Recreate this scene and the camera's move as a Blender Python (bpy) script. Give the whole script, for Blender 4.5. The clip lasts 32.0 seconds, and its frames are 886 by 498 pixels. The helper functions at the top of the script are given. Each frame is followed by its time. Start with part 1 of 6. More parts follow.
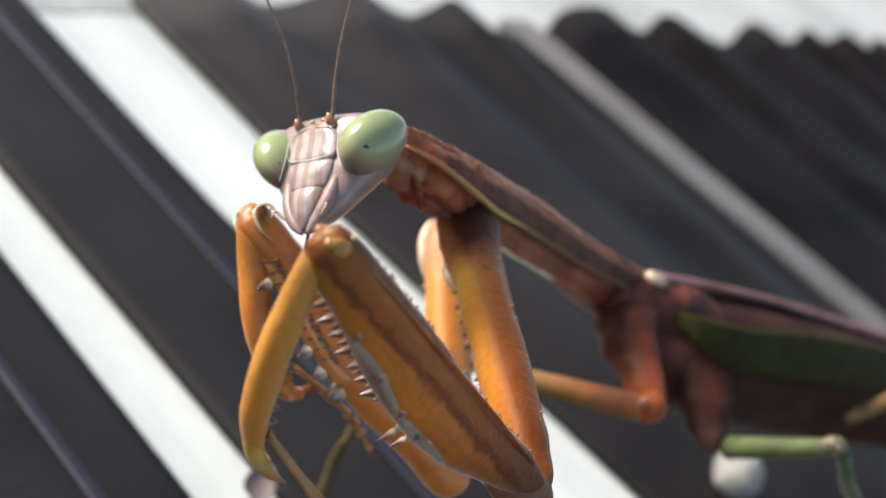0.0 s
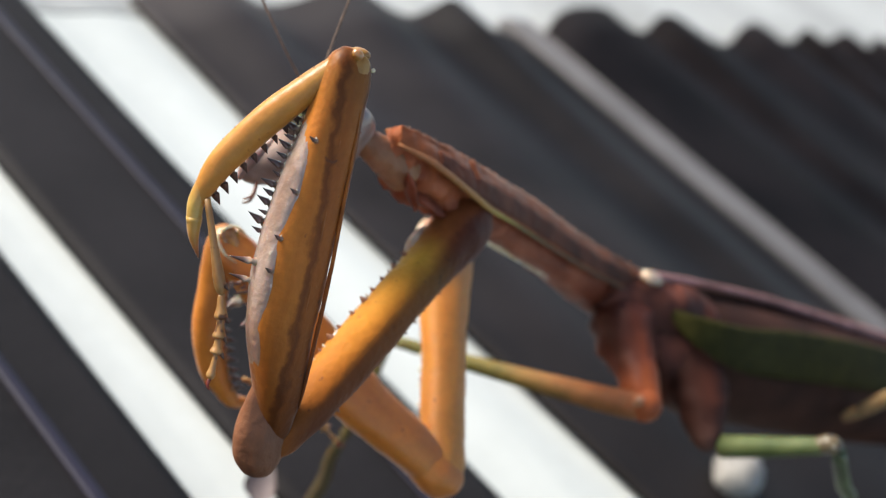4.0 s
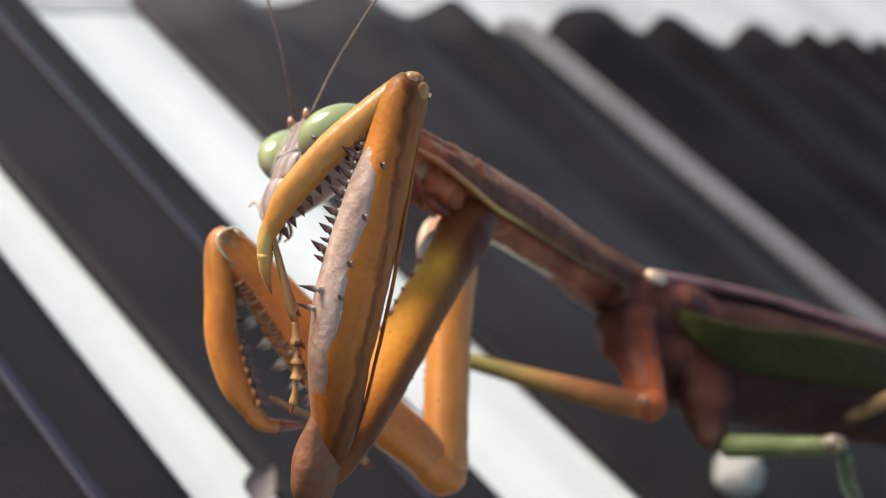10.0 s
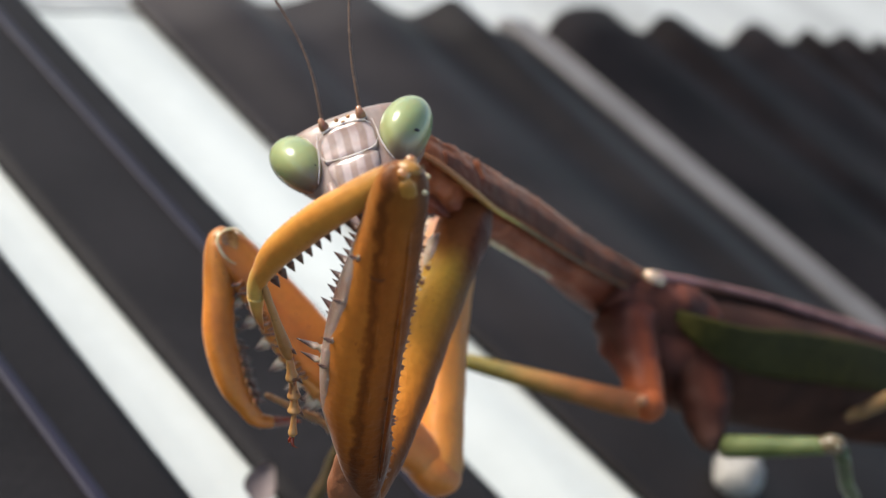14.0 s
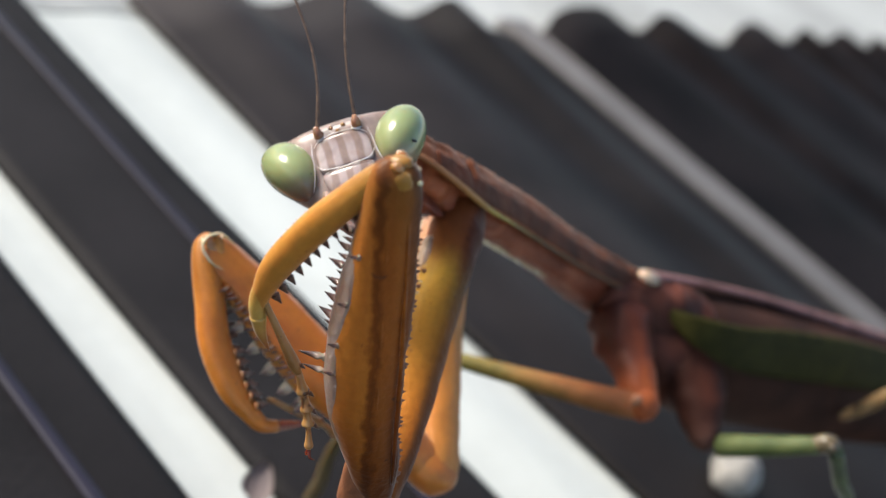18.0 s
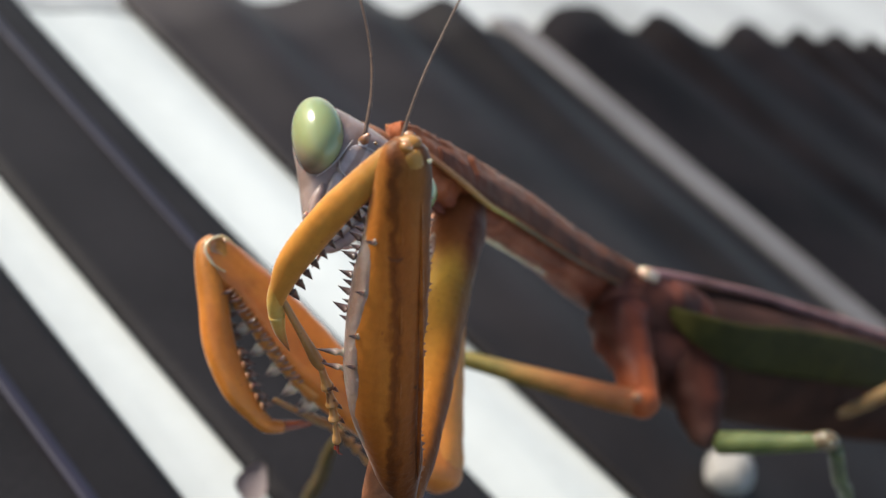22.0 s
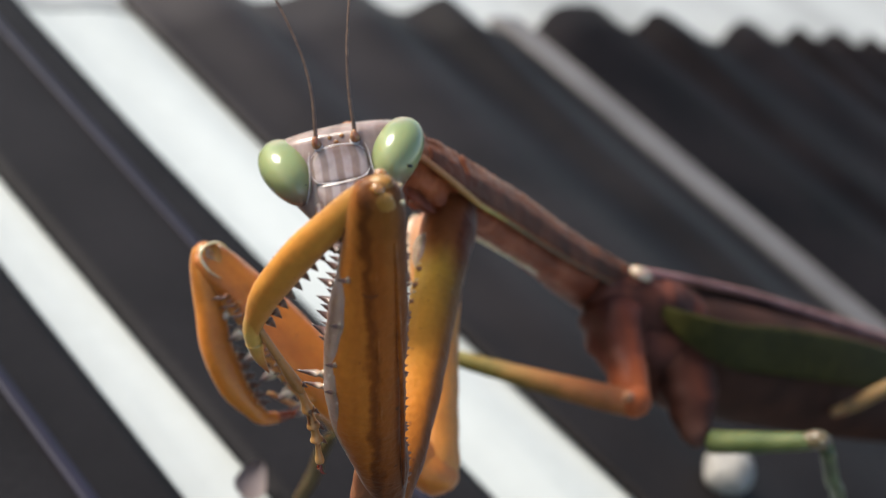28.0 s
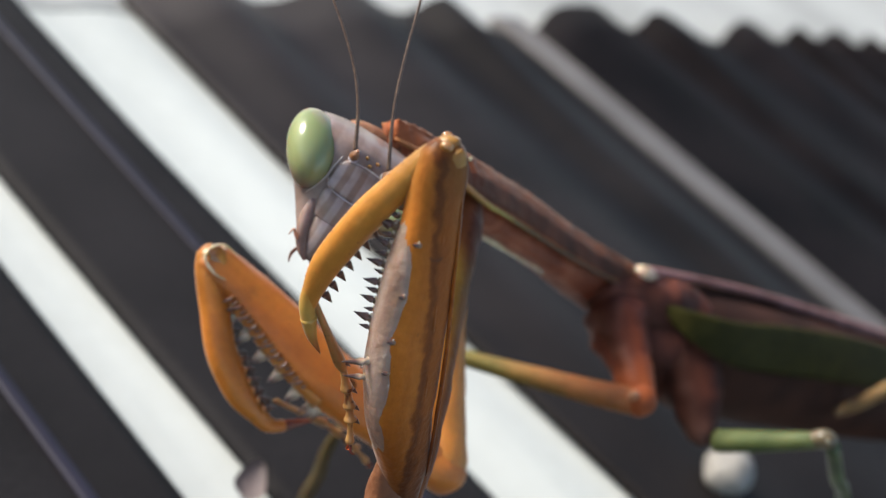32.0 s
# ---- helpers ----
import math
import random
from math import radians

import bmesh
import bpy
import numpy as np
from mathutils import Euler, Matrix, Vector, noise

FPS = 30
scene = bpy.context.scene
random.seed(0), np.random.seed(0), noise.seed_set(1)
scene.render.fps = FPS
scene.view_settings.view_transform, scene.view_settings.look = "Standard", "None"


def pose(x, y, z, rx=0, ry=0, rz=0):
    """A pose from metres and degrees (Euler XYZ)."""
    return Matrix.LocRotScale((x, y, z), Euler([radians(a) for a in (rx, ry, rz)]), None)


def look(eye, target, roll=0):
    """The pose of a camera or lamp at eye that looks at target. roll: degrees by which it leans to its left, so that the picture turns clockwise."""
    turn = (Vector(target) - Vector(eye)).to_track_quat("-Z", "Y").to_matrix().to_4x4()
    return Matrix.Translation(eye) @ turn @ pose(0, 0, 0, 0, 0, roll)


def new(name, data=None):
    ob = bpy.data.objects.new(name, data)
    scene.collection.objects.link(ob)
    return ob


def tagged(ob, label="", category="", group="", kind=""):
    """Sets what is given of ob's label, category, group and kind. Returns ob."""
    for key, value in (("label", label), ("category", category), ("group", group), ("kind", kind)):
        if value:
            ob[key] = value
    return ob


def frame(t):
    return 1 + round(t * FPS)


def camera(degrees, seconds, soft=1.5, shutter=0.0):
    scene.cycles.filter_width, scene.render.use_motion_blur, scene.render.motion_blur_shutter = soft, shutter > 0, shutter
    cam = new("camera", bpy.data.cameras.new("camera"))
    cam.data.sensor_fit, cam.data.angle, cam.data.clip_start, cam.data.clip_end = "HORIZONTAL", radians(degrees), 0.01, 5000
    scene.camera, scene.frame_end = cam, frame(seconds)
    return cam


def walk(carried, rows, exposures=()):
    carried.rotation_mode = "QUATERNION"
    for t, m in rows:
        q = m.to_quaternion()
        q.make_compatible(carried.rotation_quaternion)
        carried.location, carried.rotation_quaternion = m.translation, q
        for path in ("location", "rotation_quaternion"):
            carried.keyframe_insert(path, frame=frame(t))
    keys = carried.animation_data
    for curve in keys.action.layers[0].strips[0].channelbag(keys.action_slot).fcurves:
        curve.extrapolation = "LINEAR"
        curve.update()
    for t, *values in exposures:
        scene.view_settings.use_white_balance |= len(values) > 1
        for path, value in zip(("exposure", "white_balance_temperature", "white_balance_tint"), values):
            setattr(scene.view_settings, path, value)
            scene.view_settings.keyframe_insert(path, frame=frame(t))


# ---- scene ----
# One clip-long scene: a mantis grooming its foreleg on a dark corrugated sheet. Lengths below are millimetres unless said.
MM = 0.001

# ---- camera ----
cam = camera(40, 32.0, soft=1.25)
cam.data.dof.use_dof = True
cam.data.dof.focus_distance = 0.0462
cam.data.dof.aperture_fstop = 58
walk(cam, [
    (0, pose(0, 0, 0.053, 59.077, -27.558, -47.135)),
    (8, pose(0, 0, 0.053, 59.077, -27.558, -47.135)),
    (16.5, pose(0, 0, 0.053, 59.077, -27.558, -47.135)),
    (18, pose(0, 0, 0.053, 59.112, -27.612, -47.238)),
    (19, pose(0, 0, 0.053, 59.110, -27.626, -47.264)),
    (20, pose(0, 0, 0.053, 59.158, -27.680, -47.367)),
    (21, pose(0, 0, 0.053, 59.169, -27.708, -47.418)),
    (22, pose(0, 0, 0.053, 59.204, -27.762, -47.522)),
    (23, pose(0, 0, 0.053, 59.215, -27.789, -47.573)),
    (25, pose(0, 0, 0.053, 59.189, -27.776, -47.547)),
    (28, pose(0, 0, 0.053, 59.163, -27.776, -47.547)),
    (32, pose(0, 0, 0.053, 59.163, -27.776, -47.547)),
], exposures=[(0, 2.40, 6850, 9), (3, 2.38, 6850, 9), (6, 2.30, 6850, 9), (20, 2.28, 6850, 9), (32, 2.24, 6850, 9)])

# ---- light ----
SUN = Vector((-0.377, 0.766, 0.521)).normalized()
world = bpy.data.worlds.new("sky")
scene.world = world
world.use_nodes = True
wn = world.node_tree.nodes
sky = wn.new("ShaderNodeTexSky")
sky.sky_type, sky.sun_disc = "NISHITA", False
sky.sun_elevation = math.asin(SUN.z)
sky.sun_rotation = math.atan2(SUN.x, SUN.y)
world.node_tree.links.new(sky.outputs[0], wn["Background"].inputs[0])
wn["Background"].inputs[1].default_value = 0.05
sun = new("sun", bpy.data.lights.new("sun", "SUN"))
sun.data.energy, sun.data.angle, sun.data.color = 1.5, radians(24.0), (1.0, 0.965, 0.9)
sun.matrix_world = look(SUN * 2, (0, 0, 0))


# ---- materials ----
def node_mat(name):
    m = bpy.data.materials.new(name)
    m.use_nodes = True
    return m, m.node_tree, m.node_tree.nodes["Principled BSDF"]


def chitin(name, dark, light, rough=0.4, scale=(600, 600, 150), grain=2600, bump=0.25, sss=0.3, spots=None, along=None, bands=False, coat=0.0, across=None, sides=None, spec=0.5, sheen=0.0):
    """Insect skin: two-tone streaks along the local z axis, fine grain and relief, a little light passing through."""
    m, tree, b = node_mat(name)
    nd, lk = tree.nodes, tree.links.new
    co = nd.new("ShaderNodeTexCoord")
    mp = nd.new("ShaderNodeMapping")
    mp.inputs["Scale"].default_value = scale
    lk(co.outputs["Object"], mp.inputs[0])
    n1 = nd.new("ShaderNodeTexNoise")
    n1.inputs["Scale"].default_value, n1.inputs["Detail"].default_value = 1.0, 5
    lk(mp.outputs[0], n1.inputs["Vector"])
    n2 = nd.new("ShaderNodeTexNoise")
    n2.inputs["Scale"].default_value, n2.inputs["Detail"].default_value = grain, 3
    lk(co.outputs["Object"], n2.inputs["Vector"])
    ramp = nd.new("ShaderNodeValToRGB")
    ramp.color_ramp.elements[0].position, ramp.color_ramp.elements[1].position = 0.33, 0.66
    ramp.color_ramp.elements[0].color, ramp.color_ramp.elements[1].color = (*dark, 1), (*light, 1)
    lk(n1.outputs[0], ramp.inputs[0])
    mix = nd.new("ShaderNodeMix")
    mix.data_type, mix.blend_type = "RGBA", "MULTIPLY"
    mix.inputs[0].default_value = 0.35
    lk(ramp.outputs[0], mix.inputs[6])
    lk(n2.outputs["Color"], mix.inputs[7])
    grey = nd.new("ShaderNodeMapRange")
    grey.inputs[1].default_value, grey.inputs[2].default_value = 0.3, 0.7
    grey.inputs[3].default_value, grey.inputs[4].default_value = 0.7, 1.15
    lk(n2.outputs[0], grey.inputs[0])
    lk(grey.outputs[0], mix.inputs[7])
    out = mix.outputs[2]
    if bands:
        # long dark and light bands between the ventral and the dorsal edge, with ragged borders
        sy = nd.new("ShaderNodeSeparateXYZ")
        lk(co.outputs["Object"], sy.inputs[0])
        rag = nd.new("ShaderNodeTexNoise")
        rag.inputs["Scale"].default_value, rag.inputs["Detail"].default_value = 1400, 6
        lk(co.outputs["Object"], rag.inputs["Vector"])
        wob = nd.new("ShaderNodeMath")
        wob.operation, wob.inputs[1].default_value = "MULTIPLY_ADD", 0.00075
        lk(rag.outputs[0], wob.inputs[0])
        lk(sy.outputs[1], wob.inputs[2])
        mb = nd.new("ShaderNodeMapRange")
        mb.inputs[1].default_value, mb.inputs[2].default_value = -0.0010, 0.0025
        lk(wob.outputs[0], mb.inputs[0])
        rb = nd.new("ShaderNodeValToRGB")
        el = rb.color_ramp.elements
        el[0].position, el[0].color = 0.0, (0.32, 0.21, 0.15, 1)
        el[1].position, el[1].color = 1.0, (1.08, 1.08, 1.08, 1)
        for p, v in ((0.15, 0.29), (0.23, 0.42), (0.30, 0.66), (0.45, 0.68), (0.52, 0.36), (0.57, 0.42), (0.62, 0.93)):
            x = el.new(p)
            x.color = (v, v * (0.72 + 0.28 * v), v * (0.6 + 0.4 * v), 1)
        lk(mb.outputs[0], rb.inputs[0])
        mm2 = nd.new("ShaderNodeMix")
        mm2.data_type, mm2.blend_type = "RGBA", "MULTIPLY"
        mm2.inputs[0].default_value = 1.0
        lk(out, mm2.inputs[6])
        lk(rb.outputs[0], mm2.inputs[7])
        out = mm2.outputs[2]
    if spots:
        n3 = nd.new("ShaderNodeTexNoise")
        n3.inputs["Scale"].default_value = spots[0]
        lk(co.outputs["Object"], n3.inputs["Vector"])
        r3 = nd.new("ShaderNodeValToRGB")
        r3.color_ramp.elements[0].position, r3.color_ramp.elements[1].position = spots[1], spots[1] + 0.06
        lk(n3.outputs[0], r3.inputs[0])
        mx = nd.new("ShaderNodeMix")
        mx.data_type = "RGBA"
        lk(r3.outputs[0], mx.inputs[0])
        lk(out, mx.inputs[6])
        mx.inputs[7].default_value = (*spots[2], 1)
        out = mx.outputs[2]
    # pigment and painted shade that change from side to side (local x), across (local y) or along (local z) the part:
    # (mm, tint) with ragged borders
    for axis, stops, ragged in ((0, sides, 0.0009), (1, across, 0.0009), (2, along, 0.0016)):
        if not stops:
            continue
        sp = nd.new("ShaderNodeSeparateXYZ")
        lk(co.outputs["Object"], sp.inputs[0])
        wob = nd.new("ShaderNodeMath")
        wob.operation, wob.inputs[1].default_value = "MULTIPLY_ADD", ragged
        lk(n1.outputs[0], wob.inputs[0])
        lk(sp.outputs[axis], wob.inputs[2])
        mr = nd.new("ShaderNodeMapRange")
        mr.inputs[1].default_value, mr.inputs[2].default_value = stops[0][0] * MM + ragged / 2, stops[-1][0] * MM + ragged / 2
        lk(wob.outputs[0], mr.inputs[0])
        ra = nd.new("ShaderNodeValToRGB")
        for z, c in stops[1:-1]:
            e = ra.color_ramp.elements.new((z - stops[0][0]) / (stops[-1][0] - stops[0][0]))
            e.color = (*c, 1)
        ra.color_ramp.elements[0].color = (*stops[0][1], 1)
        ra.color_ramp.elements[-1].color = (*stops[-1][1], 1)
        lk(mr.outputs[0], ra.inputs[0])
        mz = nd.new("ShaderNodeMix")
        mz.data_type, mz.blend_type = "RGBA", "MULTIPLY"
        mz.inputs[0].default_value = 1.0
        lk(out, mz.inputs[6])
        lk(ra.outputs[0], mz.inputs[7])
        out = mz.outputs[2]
    lk(out, b.inputs["Base Color"])
    b.inputs["Roughness"].default_value = rough
    b.inputs["Subsurface Weight"].default_value = sss
    b.inputs["Subsurface Radius"].default_value = (1.0, 0.45, 0.2)
    b.inputs["Subsurface Scale"].default_value = 0.0011
    b.inputs["Coat Weight"].default_value, b.inputs["Coat Roughness"].default_value = coat, 0.15
    b.inputs["Specular IOR Level"].default_value = spec
    b.inputs["Sheen Weight"].default_value, b.inputs["Sheen Roughness"].default_value = sheen, 0.35
    bp = nd.new("ShaderNodeBump")
    bp.inputs["Strength"].default_value, bp.inputs["Distance"].default_value = bump, 0.00011
    lk(n2.outputs[0], bp.inputs["Height"])
    lk(bp.outputs[0], b.inputs["Normal"])
    return m


def plain(name, col, rough=0.5, metal=0.0, var=0.2, scale=300.0, bump=0.15, dist=0.0002, spec=0.5, pale_glare=None):
    """A surface with stains at one scale and grain at another, and perhaps pale glare painted in: (x range, y range,
    colour).
    """
    m, tree, b = node_mat(name)
    nd, lk = tree.nodes, tree.links.new
    co = nd.new("ShaderNodeTexCoord")
    n1 = nd.new("ShaderNodeTexNoise")
    n1.inputs["Scale"].default_value, n1.inputs["Detail"].default_value = scale * 0.12, 6
    n2 = nd.new("ShaderNodeTexNoise")
    n2.inputs["Scale"].default_value, n2.inputs["Detail"].default_value = scale * 4, 4
    lk(co.outputs["Object"], n1.inputs["Vector"])
    lk(co.outputs["Object"], n2.inputs["Vector"])
    add = nd.new("ShaderNodeMath")
    add.operation = "MULTIPLY_ADD"
    add.inputs[1].default_value = 0.35
    lk(n2.outputs[0], add.inputs[0])
    lk(n1.outputs[0], add.inputs[2])
    ramp = nd.new("ShaderNodeValToRGB")
    ramp.color_ramp.elements[0].position, ramp.color_ramp.elements[1].position = 0.45, 0.85
    ramp.color_ramp.elements[0].color = (*[c * (1 - var) for c in col], 1)
    ramp.color_ramp.elements[1].color = (*[min(1, c * (1 + var)) for c in col], 1)
    lk(add.outputs[0], ramp.inputs[0])
    lk(ramp.outputs[0], b.inputs["Base Color"])
    # pale glare mixed into the base colour over these ranges
    if pale_glare:
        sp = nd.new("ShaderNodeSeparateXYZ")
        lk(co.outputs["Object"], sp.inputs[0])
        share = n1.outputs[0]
        for axis, (lo, hi) in ((0, pale_glare[0]), (1, pale_glare[1])):
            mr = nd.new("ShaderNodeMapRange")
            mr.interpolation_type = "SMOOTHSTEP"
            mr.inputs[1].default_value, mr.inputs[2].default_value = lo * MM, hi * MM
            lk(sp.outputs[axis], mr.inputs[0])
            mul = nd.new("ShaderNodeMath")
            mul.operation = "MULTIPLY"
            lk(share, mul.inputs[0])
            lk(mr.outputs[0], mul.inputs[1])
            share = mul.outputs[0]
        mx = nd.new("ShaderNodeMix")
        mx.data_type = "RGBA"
        mx.inputs[7].default_value = (*pale_glare[2], 1)
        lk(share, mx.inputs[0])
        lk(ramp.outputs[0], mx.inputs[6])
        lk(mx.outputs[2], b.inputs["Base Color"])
    b.inputs["Roughness"].default_value, b.inputs["Metallic"].default_value = rough, metal
    b.inputs["Specular IOR Level"].default_value = spec
    bp = nd.new("ShaderNodeBump")
    bp.inputs["Strength"].default_value, bp.inputs["Distance"].default_value = bump, dist
    lk(n2.outputs[0], bp.inputs["Height"])
    lk(bp.outputs[0], b.inputs["Normal"])
    return m


def striped(name, base, stripe, freq, rough=0.35):
    """Head skin: soft upright stripes across local x over a grained ground."""
    m, tree, b = node_mat(name)
    nd, lk = tree.nodes, tree.links.new
    co = nd.new("ShaderNodeTexCoord")
    wv = nd.new("ShaderNodeTexWave")
    wv.wave_type, wv.bands_direction = "BANDS", "X"
    wv.inputs["Scale"].default_value, wv.inputs["Distortion"].default_value = freq, 1.2
    wv.inputs["Detail"].default_value, wv.inputs["Detail Scale"].default_value = 2, 1.5
    lk(co.outputs["Object"], wv.inputs["Vector"])
    n2 = nd.new("ShaderNodeTexNoise")
    n2.inputs["Scale"].default_value, n2.inputs["Detail"].default_value = 1800, 5
    lk(co.outputs["Object"], n2.inputs["Vector"])
    ramp = nd.new("ShaderNodeValToRGB")
    ramp.color_ramp.elements[0].position, ramp.color_ramp.elements[1].position = 0.25, 0.7
    ramp.color_ramp.elements[0].color, ramp.color_ramp.elements[1].color = (*stripe, 1), (*base, 1)
    lk(wv.outputs[0], ramp.inputs[0])
    mix = nd.new("ShaderNodeMix")
    mix.data_type, mix.blend_type = "RGBA", "MULTIPLY"
    mix.inputs[0].default_value = 0.6
    grey = nd.new("ShaderNodeMapRange")
    grey.inputs[1].default_value, grey.inputs[2].default_value = 0.3, 0.7
    grey.inputs[3].default_value, grey.inputs[4].default_value = 0.6, 1.15
    lk(n2.outputs[0], grey.inputs[0])
    lk(ramp.outputs[0], mix.inputs[6])
    lk(grey.outputs[0], mix.inputs[7])
    blot = nd.new("ShaderNodeTexNoise")
    blot.inputs["Scale"].default_value, blot.inputs["Detail"].default_value = 950, 5
    lk(co.outputs["Object"], blot.inputs["Vector"])
    rb = nd.new("ShaderNodeMapRange")
    rb.inputs[1].default_value, rb.inputs[2].default_value = 0.5, 0.68
    rb.inputs[4].default_value = 0.6
    lk(blot.outputs[0], rb.inputs[0])
    brown = nd.new("ShaderNodeMix")
    brown.data_type = "RGBA"
    brown.inputs[7].default_value = (stripe[0] * 0.72, stripe[1] * 0.62, stripe[2] * 0.55, 1)
    lk(rb.outputs[0], brown.inputs[0])
    lk(mix.outputs[2], brown.inputs[6])
    lk(brown.outputs[2], b.inputs["Base Color"])
    b.inputs["Roughness"].default_value = rough
    b.inputs["Subsurface Weight"].default_value = 0.1
    b.inputs["Subsurface Scale"].default_value = 0.0005
    bp = nd.new("ShaderNodeBump")
    bp.inputs["Strength"].default_value, bp.inputs["Distance"].default_value = 0.25, 0.00006
    lk(n2.outputs[0], bp.inputs["Height"])
    lk(bp.outputs[0], b.inputs["Normal"])
    return m


def eye_mat():
    """Green compound eye: paler and brownish towards its lower rim, with fine facets and a wet gloss."""
    m, tree, b = node_mat("eye_green")
    nd, lk = tree.nodes, tree.links.new
    co = nd.new("ShaderNodeTexCoord")
    sp = nd.new("ShaderNodeSeparateXYZ")
    lk(co.outputs["Object"], sp.inputs[0])
    n = nd.new("ShaderNodeTexNoise")
    n.inputs["Scale"].default_value = 700
    lk(co.outputs["Object"], n.inputs["Vector"])
    ma = nd.new("ShaderNodeMath")
    ma.operation = "MULTIPLY_ADD"
    ma.inputs[1].default_value = 0.0004
    lk(n.outputs[0], ma.inputs[0])
    lk(sp.outputs[1], ma.inputs[2])
    mr = nd.new("ShaderNodeMapRange")
    mr.inputs[1].default_value, mr.inputs[2].default_value = -0.0014, 0.0015
    lk(ma.outputs[0], mr.inputs[0])
    ramp = nd.new("ShaderNodeValToRGB")
    e = ramp.color_ramp.elements
    e[0].position, e[0].color = 0.0, (0.10, 0.055, 0.05, 1)
    e[1].position, e[1].color = 1.0, (0.18, 0.215, 0.09, 1)
    for p, c in ((0.08, (0.17, 0.12, 0.09, 1)), (0.2, (0.24, 0.20, 0.12, 1)), (0.33, (0.25, 0.265, 0.12, 1)), (0.62, (0.22, 0.255, 0.115, 1))):
        x = e.new(p)
        x.color = c
    lk(mr.outputs[0], ramp.inputs[0])
    zr = nd.new("ShaderNodeMapRange")
    zr.inputs[1].default_value, zr.inputs[2].default_value = -0.00085, -0.00025
    lk(sp.outputs[2], zr.inputs[0])
    yr = nd.new("ShaderNodeMapRange")
    yr.inputs[1].default_value, yr.inputs[2].default_value = 0.00172, 0.00142
    lk(ma.outputs[0], yr.inputs[0])
    both = nd.new("ShaderNodeMath")
    both.operation = "MULTIPLY"
    lk(zr.outputs[0], both.inputs[0])
    lk(yr.outputs[0], both.inputs[1])
    lilac = nd.new("ShaderNodeMix")
    lilac.data_type = "RGBA"
    lilac.inputs[6].default_value = (0.30, 0.205, 0.165, 1)
    lk(both.outputs[0], lilac.inputs[0])
    lk(ramp.outputs[0], lilac.inputs[7])
    lk(lilac.outputs[2], b.inputs["Base Color"])
    b.inputs["Roughness"].default_value = 0.22
    b.inputs["Subsurface Weight"].default_value = 0.15
    b.inputs["Subsurface Scale"].default_value = 0.0006
    b.inputs["Coat Weight"].default_value, b.inputs["Coat Roughness"].default_value = 0.3, 0.1
    b.inputs["Specular IOR Level"].default_value = 0.35
    v = nd.new("ShaderNodeTexVoronoi")
    v.inputs["Scale"].default_value = 14000
    lk(co.outputs["Object"], v.inputs["Vector"])
    bp = nd.new("ShaderNodeBump")
    bp.inputs["Strength"].default_value, bp.inputs["Distance"].default_value = 0.06, 0.00001
    lk(v.outputs["Distance"], bp.inputs["Height"])
    lk(bp.outputs[0], b.inputs["Normal"])
    return m


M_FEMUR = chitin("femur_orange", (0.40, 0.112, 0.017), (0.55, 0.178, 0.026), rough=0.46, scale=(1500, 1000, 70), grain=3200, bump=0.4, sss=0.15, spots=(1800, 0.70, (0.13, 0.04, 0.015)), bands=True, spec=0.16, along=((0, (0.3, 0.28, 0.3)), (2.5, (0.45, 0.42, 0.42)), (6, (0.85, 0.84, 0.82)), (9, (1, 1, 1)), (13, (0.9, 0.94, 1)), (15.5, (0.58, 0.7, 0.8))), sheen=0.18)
M_FEMUR2 = chitin("femur_orange_plain", (0.42, 0.118, 0.016), (0.55, 0.178, 0.024), rough=0.44, scale=(900, 700, 90), bump=0.3, spots=(2600, 0.68, (0.30, 0.09, 0.02)), along=((0, (0.95, 0.95, 1.0)), (3, (1, 0.98, 0.98)), (12, (1, 1, 1)), (15.5, (0.8, 0.85, 1))), sheen=0.18)
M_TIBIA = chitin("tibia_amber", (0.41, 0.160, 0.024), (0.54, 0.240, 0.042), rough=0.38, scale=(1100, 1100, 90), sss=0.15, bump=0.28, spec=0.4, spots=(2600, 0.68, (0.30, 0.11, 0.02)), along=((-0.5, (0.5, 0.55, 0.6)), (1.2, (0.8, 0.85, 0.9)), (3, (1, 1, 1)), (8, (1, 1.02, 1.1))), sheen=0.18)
# sides: brown outer face, darkened further to stand for the shade on it
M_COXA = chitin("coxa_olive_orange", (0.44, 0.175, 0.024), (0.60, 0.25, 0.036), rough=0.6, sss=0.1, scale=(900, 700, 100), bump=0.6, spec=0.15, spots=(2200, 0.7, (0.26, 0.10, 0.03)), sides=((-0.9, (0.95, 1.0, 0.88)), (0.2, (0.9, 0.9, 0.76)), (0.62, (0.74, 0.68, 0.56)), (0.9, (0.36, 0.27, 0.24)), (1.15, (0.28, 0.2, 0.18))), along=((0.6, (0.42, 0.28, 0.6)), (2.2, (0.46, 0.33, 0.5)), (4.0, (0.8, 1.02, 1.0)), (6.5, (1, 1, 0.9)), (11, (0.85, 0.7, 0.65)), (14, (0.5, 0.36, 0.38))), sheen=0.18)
M_GROOVE = chitin("groove_mauve", (0.26, 0.165, 0.125), (0.45, 0.335, 0.285), rough=0.34, scale=(1500, 1500, 420), bump=0.8, sss=0.4, coat=0.22, spots=(2600, 0.68, (0.50, 0.40, 0.35)), along=((2, (0.55, 0.42, 0.35)), (5, (0.8, 0.66, 0.58)), (8, (1, 0.97, 0.95)), (14, (1.0, 1.0, 1.0))))
M_TROCH = chitin("trochanter_russet", (0.115, 0.043, 0.021), (0.21, 0.086, 0.043), rough=0.55, scale=(900, 900, 160), bump=0.7, sss=0.1, spec=0.25)
